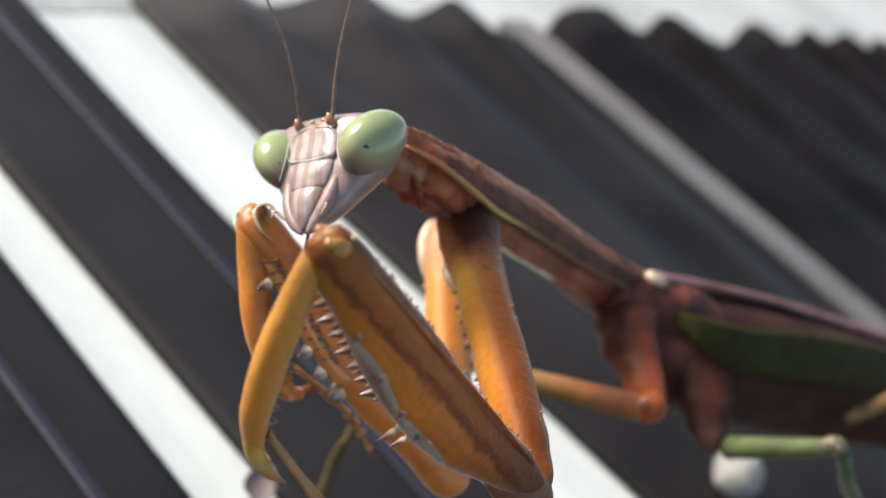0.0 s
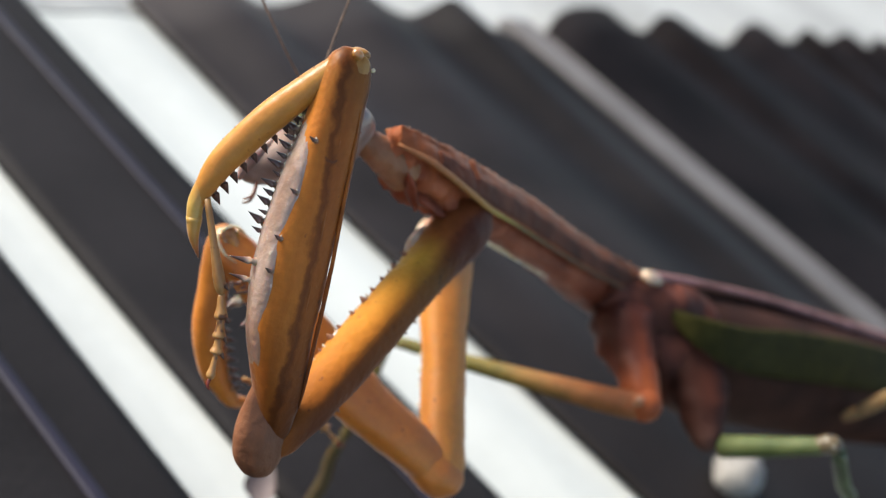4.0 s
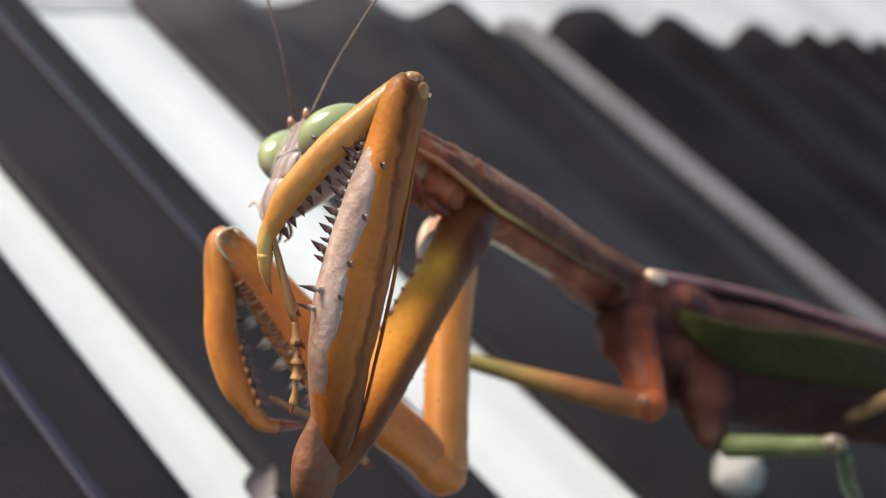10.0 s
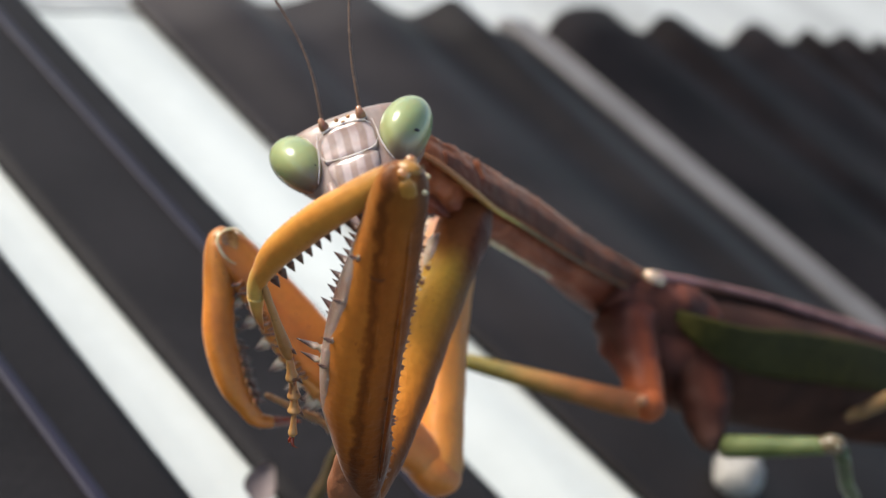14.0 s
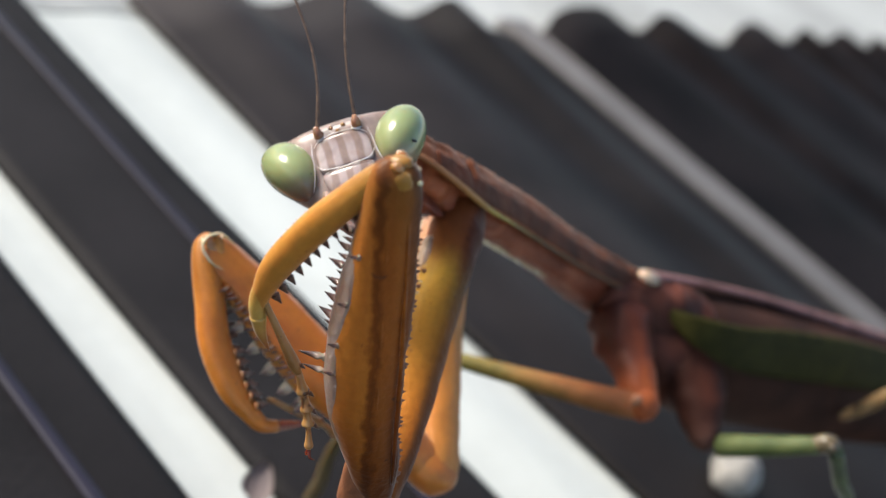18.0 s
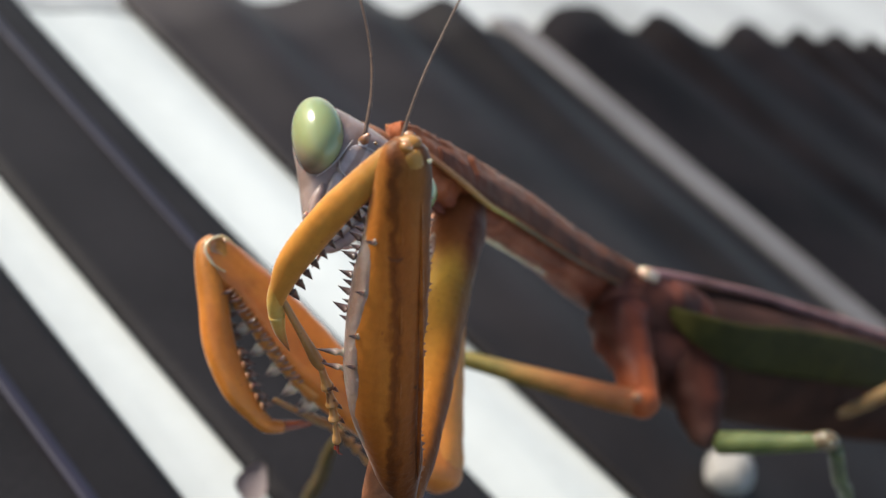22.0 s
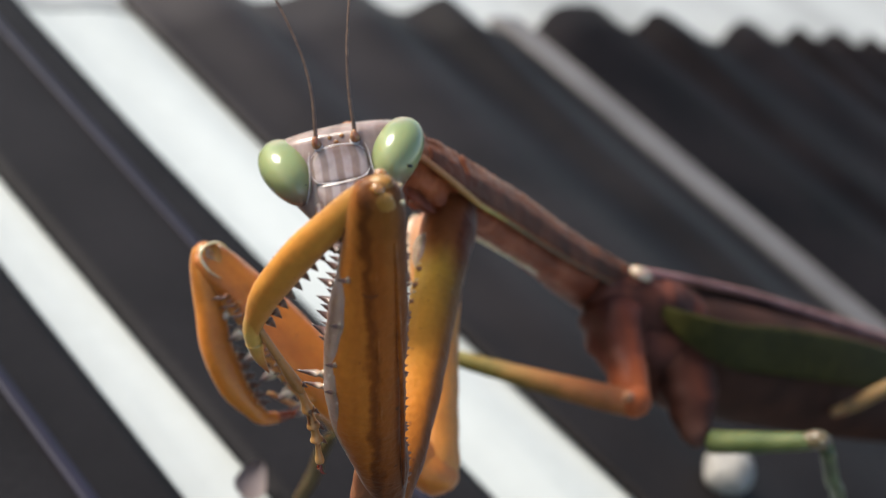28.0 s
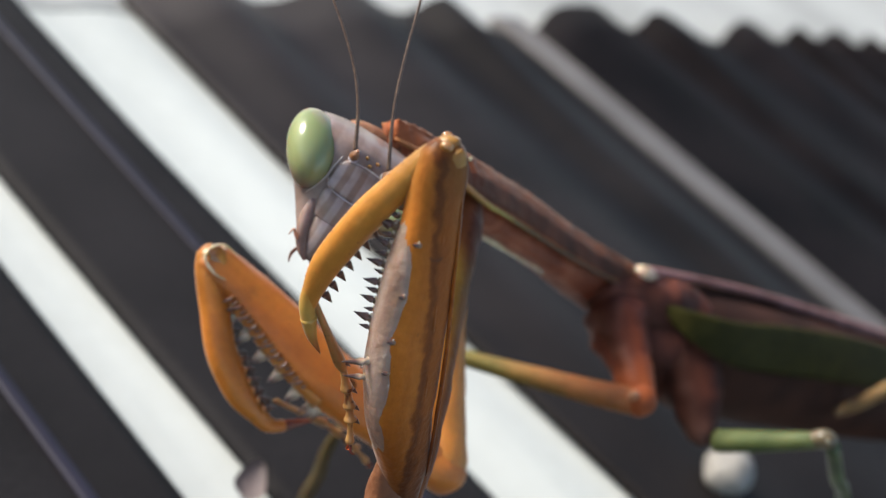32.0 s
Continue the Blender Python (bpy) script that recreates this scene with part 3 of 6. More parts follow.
def make_femur(material, plain_side):
    rows = [(-0.3, 0, 0, 0.3, 0.3), (0.8, 0, 0.02, 0.55, 0.6), (2.4, 0, 0.12, 0.82, 0.98), (4.8, 0, 0.36, 1.0, 1.28), (7.6, 0, 0.45, 1.04, 1.42), (10.3, 0, 0.24, 0.96, 1.34),
            (13.2, 0, 0.0, 0.82, 1.1), (15.0, 0, 0.0, 0.74, 0.98), (15.8, 0, 0.02, 0.58, 0.76), (16.2, 0, 0.1, 0.2, 0.3)]
    if plain_side:
        rows[:3] = [(-0.6, 0, 0, 0.5, 0.6), (0.6, 0, 0.02, 0.9, 1.0), (2.4, 0, 0.12, 1.0, 1.15)]
    else:
        rows = [(z, x, y + 0.27 * min(1.0, max(0.0, (z - 1) / 4)) * min(1.0, max(0.25, (17 - z) / 4)), rx, ry) for z, x, y, rx, ry in rows]
    ob = part("fore_femur", limb(rows, n=32, k=6, square=0.85, rough=0.06), material, mantis)
    lean = 0.0 if plain_side else 0.22
    part("trochanter", limb([(-1.35, lean, 0.3, 0.15, 0.18), (-1.1, lean, 0.32, 0.55, 0.62), (-0.5, lean, 0.38, 0.82, 0.95), (0.4, lean, 0.45, 0.86, 1.08), (1.3, lean, 0.5, 0.72, 0.96), (2.2, lean, 0.62, 0.5, 0.68), (2.9, lean * 0.8, 0.8, 0.26, 0.36), (3.4, lean * 0.6, 0.95, 0.08, 0.1)] if not plain_side else
                            [(-1.1, 0, -0.05, 0.15, 0.15), (-0.95, 0, -0.05, 0.55, 0.55), (-0.5, 0, 0.0, 0.95, 0.98), (0.2, 0, 0.05, 1.06, 1.12), (1.0, 0, 0.1, 0.98, 1.06), (1.9, 0, 0.2, 0.7, 0.8), (2.8, 0, 0.3, 0.3, 0.4)], n=28, k=6, rough=0.1), M_FEMUR2 if plain_side else M_TROCH, ob, "russet joint at the base")
    edge = curve_rows([r[:1] + r[2:] for r in rows], 6)
    yv = lambda z: float(np.interp(z, edge[:, 0], edge[:, 1] + edge[:, 3]))
    gr = []
    for z, a, b in ((1.2, 0.2, 0.2), (3, 0.6, 0.36), (4.8, 0.74, 0.46), (7.4, 0.82, 0.5), (10.5, 0.78, 0.5), (12.8, 0.64, 0.42), (14.6, 0.3, 0.3)):
        if plain_side and z < 6:
            continue
        gr.append((z, 0.02, yv(z) - (0.32 if plain_side else 0.40), a * (0.72 if plain_side else 0.94), b))
    part("groove", limb(gr, n=24, k=10, rough=0.09), M_GROOVE2 if plain_side else M_GROOVE, ob, "groove between the spine rows" if plain_side else "glossy mauve groove between the spine rows")
    for s, y in () if plain_side else ((-0.93, 0.3), (-0.85, -0.5), (0.93, 0.3)):
        part("ridge", limb([(2.0, s * 0.78, y, 0.03, 0.04), (4, s * 0.93, y, 0.06, 0.09), (8, s * 1.01, y, 0.06, 0.09), (12, s * 0.87, y * 0.9, 0.06, 0.07), (14.8, s * 0.74, y * 0.8, 0.04, 0.04)], n=8, k=8, rough=0.4), material, ob)
    if plain_side:
        # the side that shows has two rows of small dark-tipped spines on a peach strip; four cream ones stand beyond it
        for i in range(20):
            z = 8.5 + i * 0.28
            thorn("spine", NEEDLE, ob, (-0.55, yv(z) - 0.2, z), (-0.3, 1, 0.35 + 0.15 * math.sin(i * 2.3)), 0.66 if i % 2 else 0.48)
            if i % 2:
                thorn("spine", NEEDLE, ob, (-0.2, yv(z) - 0.06, z + 0.14), (0.05, 1, 0.4), 0.5)
        for z in (7.2, 8.4, 9.6, 10.8, 12.0, 13.1):
            thorn("spine", SPINE_PALE, ob, (0.4, yv(z) - 0.1, z), (-0.05, 1, 0.15), 1.0)
        part("brush_spot", ball((-0.86, 0.3, 7.0), (0.2, 0.42, 0.6), 18, 12), M_BRUSH, ob, "dark brown spot on the inner thigh")
    else:
        for i in range(15):
            z = 8.7 + i * 0.37
            big = (0.72 if i % 2 else 0.48) + 0.07 * math.sin(i * 1.9)
            thorn("spine", SPINE, ob, (0.72, yv(z) - 0.22, z), (0.35, 1, 0.25 + 0.12 * math.sin(i * 2.3)), big)
            # pale balls at the spine roots, modelled to read as white glints
            part("spine_glint", ball((0.66, yv(z) - 0.16, z + 0.14), (0.07, 0.055, 0.07), 10, 7), M_SPINE_PALE, ob)
        for z in (7.6, 8.9, 10.7, 12.7):
            thorn("spine", SPINE, ob, (-0.7, yv(z) - 0.26, z), (-0.35, 1, 0.35), 0.42)
            part("spine_glint", ball((-0.7, yv(z) - 0.26, z + 0.1), (0.035, 0.04, 0.05), 10, 7), M_SPINE_PALE, ob)
    for i, z in enumerate((6.9, 7.7)):
        thorn("discoidal_spine", LONG, ob, (0.25 - 0.15 * i, yv(z) - 0.02, z), (0.25, 1, 0.12 - 0.1 * i), (0.7 if plain_side else 0.95) + 0.15 * i)
    for s in (-1, 1):
        if not plain_side:
            part("knee_lobe", limb([(-0.8, 0, 0, 0.03, 0.05), (-0.4, 0, 0, 0.1, 0.26), (0.1, 0, -0.05, 0.13, 0.34), (0.45, 0, -0.1, 0.1, 0.24), (0.62, 0, -0.12, 0.03, 0.05)], n=18, k=5, rough=0.25), M_TIBIA, ob, "amber knee lobe", at=mm(s * 0.56, -0.05, 15.4))
        if plain_side:
            part("knee_lobe", limb([(-0.9, 0, 0, 0.03, 0.05), (-0.5, 0, 0, 0.14, 0.3), (0.05, 0, -0.05, 0.17, 0.4), (0.4, 0, -0.1, 0.14, 0.32), (0.6, 0, -0.12, 0.03, 0.05)], n=18, k=5, rough=0.25), M_KNEE, ob, "glossy translucent knee lobe", at=mm(s * 0.56, -0.1, 15.55))
        # on the far knee the bead is coloured pale to imitate white glints
        part("knee_bead", ball((s * 0.46, -0.7, 15.55), (0.1, 0.12, 0.12) if plain_side else (0.06, 0.1, 0.09), 16, 10), M_SPINE_PALE if plain_side else M_RIDGE, ob, "glossy bead")
        if plain_side:
            part("knee_rim", tube([(s * 0.66, -0.78, 14.9), (s * 0.72, -0.66, 15.75), (s * 0.7, -0.1, 16.1), (s * 0.66, 0.4, 15.95), (s * 0.66, 0.62, 15.2), (s * 0.7, 0.5, 14.6)], [0.02, 0.06, 0.05, 0.075, 0.06, 0.02], n=8, k=5, bumps=0.2), M_RIDGE, ob, "shiny cream rim of the knee")
    for i in range(44):
        z = 1.5 + i * 0.29
        thorn("tubercle", BUMP_BROWN, ob, (0.1 * math.sin(i * 2.0), -float(np.interp(z, edge[:, 0], edge[:, 3] - edge[:, 1])) + 0.03, z), (0, -1, 0.1), 0.16 + 0.04 * math.sin(i * 1.3))
    return ob


def make_tibia(material, bow=1.0, wide=1.0, crook=0.0, hook_mat=None):
    """The bow grows the curve of the shin; crook swells its lower end before the claw turns in."""
    rows = [(-0.55, 0, 0.1, 0.2, 0.2), (-0.35, 0, 0.0, 0.45, 0.5), (0.4, 0, -0.3, 0.66, 0.72), (1.9, 0, -0.85, 0.74, 0.82), (4.0, 0, -1.4 - 0.3 * crook, 0.7, 0.84), (6.0, 0, -1.5 - 0.55 * crook, 0.6, 0.72), (7.3, 0, -1.25 - 0.75 * crook, 0.48, 0.55), (7.9 + 0.5 * crook, 0, -1.05 - 0.7 * crook, 0.32, 0.36)]
    if not crook:
        rows = [(-0.55, 0, 0.1, 0.2, 0.2), (-0.35, 0, 0.0, 0.45, 0.5), (0.4, 0, -0.25, 0.66, 0.74), (1.9, 0, -0.62, 0.76, 0.84), (4.0, 0, -1.05, 0.76, 0.92), (6.0, 0, -1.28, 0.66, 0.82), (7.3, 0, -1.22, 0.5, 0.58), (7.9, 0, -1.05, 0.32, 0.36)]
    rows = [(z, x, y * bow, rx * wide, ry * wide) for z, x, y, rx, ry in rows]
    ob = part("fore_tibia", limb(rows, n=22, k=6, rough=0.05), material, mantis)
    part("hook", tube([(0, (-1.35 - 0.75 * crook) * bow, 7.1), (0, (-1.15 - 0.7 * crook) * bow, 7.9 + 0.4 * crook), (0, (-0.8 - 0.4 * crook) * bow, 8.6 + 0.3 * crook)], [0.42 * wide, 0.38 * wide, 0.3 * wide] if crook else [0.29, 0.32, 0.28], n=12), hook_mat, ob, "base of the claw")
    part("claw", tube([(0, (-0.9 - 0.45 * crook) * bow, 8.4 + 0.4 * crook), (0, -0.5 * bow, 9.05 + 0.2 * crook), (0, 0.05, 9.6)], [0.31 * wide, 0.2 * wide, 0.02] if crook else [0.32, 0.2, 0.02], n=12, k=6), M_CLAW if crook else M_HOOK, ob, "curved claw with a dark point")
    edge = curve_rows([r[:1] + r[2:] for r in rows], 5)
    for i in range(34):
        z = 0.3 + i * 0.21
        y = float(np.interp(z, edge[:, 0], edge[:, 1] - edge[:, 3]))
        thorn("tubercle", BUMP_BROWN, ob, (0.12 * math.sin(i * 2.6), y + 0.03, z), (0, -1, 0.15), 0.055 + 0.02 * math.sin(i * 1.9))
    for i in range(11):
        z = 2.0 + i * 0.52
        y = float(np.interp(z, edge[:, 0], edge[:, 1] + edge[:, 3]))
        thorn("tooth", TOOTH, ob, (0.1, y - 0.1, z), (0.05, 1, 0.35), (0.48 if crook else 0.36) + 0.026 * i)
        if crook and i > 4:
            thorn("tooth", TOOTH, ob, (-0.35, y - 0.16, z + 0.2), (-0.3, 1, 0.4), 0.46 + 0.022 * i)
    for s in (-1, 1):
        part("joint_knob", ball((s * 0.4, -0.1, -0.25), (0.18, 0.24, 0.2)), M_KNEE, ob, "glossy translucent joint knob")
    return ob


def make_coxa(material, rows, near):
    """Both carry a saw of small teeth on the front edge; the near one ends its row with a glossy bead."""
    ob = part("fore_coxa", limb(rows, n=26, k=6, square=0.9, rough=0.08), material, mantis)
    skin_rows = [(-1.0, 0, 0, 0.05, 0.05), (-0.7, 0, 0, 0.3, 0.36), (0, 0, 0, 0.42, 0.55), (0.7, 0, 0, 0.3, 0.4), (1.2, 0, 0, 0.05, 0.06)]
    part("joint_membrane", limb(skin_rows if near else [(z * 1.7, x, y, rx * 1.2, ry * 1.2) for z, x, y, rx, ry in skin_rows], n=20, k=5, rough=0.3), M_SKIN, ob, "glossy cream skin at the hip joint", at=mm(-0.95, 0.6, 2.3) if near else mm(-0.62, 0.92, 1.5))
    edge = curve_rows([r[:1] + r[2:] for r in rows], 6)
    for i in range(26):
        z = 1.6 + i * 0.43
        y = float(np.interp(z, edge[:, 0], edge[:, 3]))
        x = float(np.interp(z, edge[:, 0], edge[:, 2]))
        if near:
            thorn("tubercle", BUMP_BROWN if i % 2 else BUMP, ob, (-x * 0.66, y * (0.7 + 0.04 * math.sin(i * 1.7)), z + 0.1 * math.sin(i * 2.3)), (-0.7, 0.72, 0.2), (0.34 if i % 2 else 0.22) + 0.05 * math.sin(i * 1.1))
            thorn("tubercle", BUMP_BROWN, ob, (x * 0.78, -y * 0.52, z + 0.08 * math.sin(i * 1.9)), (0.84, -0.5, 0.2), 0.16 + 0.06 * math.sin(i * 2.7))
        else:
            thorn("tubercle", BUMP if i % 2 else BUMP_BROWN, ob, (-x * 0.46, y * 0.84, z + 0.08 * math.sin(i * 2.1)), (-0.5, 0.85, 0.2), (0.27 if i % 2 else 0.2) + 0.04 * math.sin(i * 1.7))
            thorn("tubercle", BUMP_BROWN, ob, (x * 0.58, -y * 0.76, z + 0.08 * math.sin(i * 2.1)), (0.6, -0.8, 0.2), 0.12)
    if near:
        part("glossy_bead", ball((-0.74, 0.78, 9.5), (0.16, 0.14, 0.24), 16, 12), M_RIM, ob, "glossy white bead")
    return ob


COXA_NEAR = [(-1.9, 0, -0.1, 0.5, 0.6), (-1.3, 0, -0.1, 1.1, 1.3), (0.2, 0, -0.1, 1.35, 1.5), (1.6, 0, 0.0, 1.26, 1.32), (4.0, 0, 0.02, 1.16, 1.16), (8.0, 0, 0, 1.14, 1.14), (12.0, 0, 0, 1.06, 1.04), (14.2, 0, 0, 0.86, 0.86), (15.2, 0, 0, 0.6, 0.64), (15.6, 0, 0, 0.2, 0.25)]
COXA_FAR = [(-0.3, 0, -0.1, 0.5, 0.6), (0.2, 0, -0.1, 1.0, 1.2), (1.6, 0, 0.0, 1.2, 1.5), (4.0, 0, 0.05, 1.1, 1.3), (8.0, 0, 0, 1.02, 1.12), (11.0, 0, 0, 1.05, 1.12), (12.6, 0, 0, 1.1, 1.12), (13.6, 0, 0, 0.85, 0.9), (14.0, 0, 0, 0.3, 0.35)]


def make_tarsus():
    """A long first joint, then four short ones that bend away towards local y."""
    first, at, way = None, Vector((0, 0, 0)), Vector((0, 0, 1))
    for i, (length, r) in enumerate(((3.7, 0.2), (0.95, 0.22), (0.75, 0.22), (0.6, 0.22), (1.0, 0.15))):
        way = Matrix.Rotation(radians(0 if i == 0 else -10 if i == 1 else -4), 3, "X") @ way
        end = at + way * length
        bm = tube([at - way * 0.05, at + way * length * 0.5, at + way * length * 0.86, end], [r * 0.62, r * 0.8, r * 1.2, r * 0.6], n=12)
        if first is None:
            first = part("fore_tarsus", bm, M_TARSUS, mantis)
        else:
            part("tarsal_segment", bm, M_TARSUS, first)
        if i in (0, 1, 2, 3):
            for s in (-1, 1):
                thorn("tarsal_spine", TOOTH, first, at + way * length * 0.88 + Vector((s * 0.1, -r * 0.6, 0)), Vector((s * 0.5, -0.8, 0.2)) + way, 0.34)
        at = end
    for s in (-1, 1):
        part("tarsal_claw", tube([at - way * 0.05, at + way * 0.25 + Vector((s * 0.15, 0.05, 0)), at + way * 0.45 + Vector((s * 0.22, -0.12, 0))], [0.08, 0.06, 0.01], n=6), M_CLAW, first)
    return first


def head_loft(rows, n=36, k=4, square=1.0):
    """Rows of y, half-width, front, back."""
    rings = []
    for y, w, f, b in curve_rows(rows, k):
        ring = []
        for i in range(n):
            a = 2 * math.pi * i / n
            c, s = math.cos(a), math.sin(a)
            c, s = math.copysign(abs(c) ** square, c), math.copysign(abs(s) ** square, s)
            ring.append((max(w, 0.01) * c, y, (f + b) / 2 + max((f - b) / 2, 0.01) * s))
        rings.append(ring)
    return skin(bmesh.new(), rings)


def eyeball(s):
    """An egg-shaped eye that narrows and leans inwards towards the mouth."""
    bm = ball((0, 0, 0), (1.13, 1.38, 1.66), 48, 34)
    for v in bm.verts:
        f, g = v.co.y / 1.41, v.co.z / 1.66
        v.co.x = v.co.x * (1 + 0.12 * f) + s * (0.3 * f - 0.16 * min(f, 0) ** 2 - 0.16 * g)
        v.co.y -= 0.16 * max(0.0, -f) ** 2 + 0.36 * g
    return bm


def make_head():
    cap = [(1.92, 0.3, -1.0, -1.7), (1.86, 1.3, -0.5, -2.2), (1.72, 2.3, -0.1, -2.6), (1.46, 2.9, 0.2, -2.8), (0.85, 3.14, 0.36, -2.85), (0.0, 3.08, 0.46, -2.7), (-0.7, 2.74, 0.6, -2.4),
           (-1.3, 2.22, 0.72, -2.0), (-1.9, 1.74, 0.85, -1.5), (-2.5, 1.3, 0.97, -0.95), (-3.0, 0.9, 1.04, -0.4), (-3.4, 0.52, 1.0, 0.15), (-3.56, 0.16, 0.9, 0.5)]
    ob = part("head", head_loft(cap, n=48, k=5, square=0.86), M_HEAD, mantis)
    part("frontal_shield", head_loft([(1.06, 0.55, 0.40, 0.0), (0.98, 0.86, 0.52, 0.05), (0.6, 1.12, 0.58, 0.1), (0.1, 1.2, 0.68, 0.1), (-0.3, 1.18, 0.76, 0.2), (-0.45, 1.02, 0.72, 0.3)], n=32, square=0.72), M_FACE, ob, "lilac shield with brown stripes")
    part("clypeus", head_loft([(-0.42, 1.0, 0.74, 0.2), (-0.6, 1.12, 0.86, 0.2), (-1.0, 1.08, 0.96, 0.2), (-1.3, 1.0, 1.0, 0.2), (-1.62, 0.9, 1.02, 0.3), (-1.72, 0.8, 0.97, 0.3)], n=30, square=0.9), M_FACE, ob, "glossy pale clypeus")
    part("labrum", head_loft([(-1.66, 0.74, 1.0, 0.3), (-1.8, 0.8, 1.12, 0.3), (-2.3, 0.74, 1.24, 0.3), (-2.9, 0.52, 1.24, 0.3), (-3.3, 0.26, 1.14, 0.4), (-3.5, 0.1, 1.05, 0.6)], n=30, square=1.0), M_FACE, ob, "pale striped upper lip")
    for s in (-1, 1):
        part("mandible", tube([(s * 1.2, -1.2, 0.45), (s * 1.08, -1.9, 0.6), (s * 0.8, -2.7, 0.78), (s * 0.45, -3.25, 0.86), (s * 0.12, -3.62, 0.88)], [0.14, 0.28, 0.3, 0.24, 0.08], n=16), M_MOUTH, ob, "lilac-brown jaw")
        part("palp", tube([(s * 0.62, -3.0, 0.8), (s * 0.95, -2.9, 1.0), (s * 1.2, -2.65, 1.1), (s * 1.32, -2.6, 1.25), (s * 1.36, -2.85, 1.35)], [0.07, 0.075, 0.07, 0.06, 0.025], n=9), M_PALP, ob, "thin mouth feeler")
        part("palp", tube([(s * 0.3, -3.25, 0.2), (s * 0.5, -3.65, 0.0), (s * 0.58, -4.05, -0.05), (s * 0.5, -4.35, 0.15)], [0.08, 0.085, 0.07, 0.03], n=9), M_PALP_DARK, ob, "dark brown mouth feeler")
        part("scape", tube([(s * 0.8, 1.15, 0.25), (s * 0.82, 1.32, 0.5), (s * 0.84, 1.58, 0.6)], [0.21, 0.2, 0.085], n=14), M_SCAPE, ob, "rust-brown root of the antenna")
        part("socket_ring", tube([(s * 0.98, 1.08, 0.36), (s * 0.8, 1.0, 0.46), (s * 0.62, 1.12, 0.4), (s * 0.66, 1.32, 0.3)], [0.03, 0.055, 0.05, 0.03], n=8, k=6), M_RIM, ob)
        part("cheek_rim", tube([(s * 1.2, 0.98, 0.42), (s * 1.29, 0.5, 0.52), (s * 1.33, -0.05, 0.6), (s * 1.46, -0.6, 0.64), (s * 1.66, -1.1, 0.62)], [0.012, 0.022, 0.028, 0.026, 0.012], n=8, k=8, bumps=0.2), M_RIM, ob, "white rim beside the eye")
        part("ocellus", ball((s * 0.26, 1.44, 0.22), (0.1, 0.09, 0.08), 14, 10), M_KNEE, ob)
        eye = part("eye", eyeball(s), M_EYE, ob, "glossy pale green bulging eye", at=mm(s * 2.38, 0.34, -0.5))
        n = Vector((0.56, -0.26, 0.78)).normalized()
        q = n.to_track_quat("Z", "Y")
        p = Vector((n.x * 1.17 - s * 0.13, n.y * 1.41 - 0.29, n.z * 1.66)) * MM
        part("pupil", ball((0, 0, -0.02), (0.07, 0.13, 0.045), 14, 10), M_BLACK, eye, "black pupil spot", at=Matrix.LocRotScale(p, q, None))
    part("ocellus", ball((0, 1.22, 0.34), (0.1, 0.09, 0.08), 14, 10), M_KNEE, ob)
    part("shield_rim", tube([(-1.26, -0.02, 0.6), (-1.0, -0.34, 0.75), (-0.5, -0.43, 0.83), (0, -0.46, 0.85), (0.5, -0.43, 0.83), (1.0, -0.34, 0.75), (1.26, -0.02, 0.6)], [0.012, 0.022, 0.026, 0.028, 0.026, 0.022, 0.012], n=8, k=8, bumps=0.2), M_RIM, ob, "white rim under the shield")
    part("shield_rim", tube([(-1.14, 0.72, 0.54), (-0.84, 0.98, 0.52), (-0.4, 1.08, 0.51), (0, 1.1, 0.51), (0.4, 1.08, 0.51), (0.84, 0.98, 0.52), (1.14, 0.72, 0.54)], [0.012, 0.02, 0.022, 0.024, 0.022, 0.02, 0.012], n=8, k=8, bumps=0.2), M_RIM, ob, "white rim above the shield")
    return ob


def make_antenna(side):
    pts = [(0, 0, 0.1), (side * 0.36, 0.1, 2.0), (side * 0.4, 0.1, 4.0), (0, 0, 7.0), (side * -1.2, -0.5, 14), (side * -2.6, -1.2, 23)]
    return part("antenna", tube(pts, [0.09, 0.066, 0.056, 0.048, 0.036, 0.02], n=8, k=18, bumps=0.16), M_ANT, mantis, "thin ringed brown antenna")


head = make_head()
antenna_r, antenna_l = make_antenna(-1.2), make_antenna(0.6)
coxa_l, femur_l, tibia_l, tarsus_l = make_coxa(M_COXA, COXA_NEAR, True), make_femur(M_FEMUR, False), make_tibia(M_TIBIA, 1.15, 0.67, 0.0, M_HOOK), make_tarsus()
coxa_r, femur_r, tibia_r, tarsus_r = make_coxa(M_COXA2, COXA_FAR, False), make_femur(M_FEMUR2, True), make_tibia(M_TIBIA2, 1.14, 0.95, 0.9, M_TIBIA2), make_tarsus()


TEG = ((-24.7, -21.2, 23.3), (-23.8, -23.8, 23.4), (-20.7, -25.8, 23.0), (-15.6, -27.5, 22.8), (-5.8, -30.8, 22.2), (10.9, -35.9, 20.3), (20.3, -38.8, 18.9))
HFEM = [(-24.2, -28.9, 19.1), (-24.4, -31.0, 21.3), (-24.3, -33.1, 23.5)]
HKNEE = [(-24.3, -32.9, 23.3), (-24.2, -33.4, 23.9), (-24.0, -33.8, 23.8)]
HTIB = [(-24.0, -33.9, 23.8), (-21.8, -35.1, 21.5), (-19.1, -36.3, 19.0), (-7.0, -40.5, 5.0)]
REAR = [(-8.2, -31.2, 18.9), (-8.2, -31.9, 20.4), (-8.35, -32.8, 23.0), (-8.5, -33.9, 26.4)]


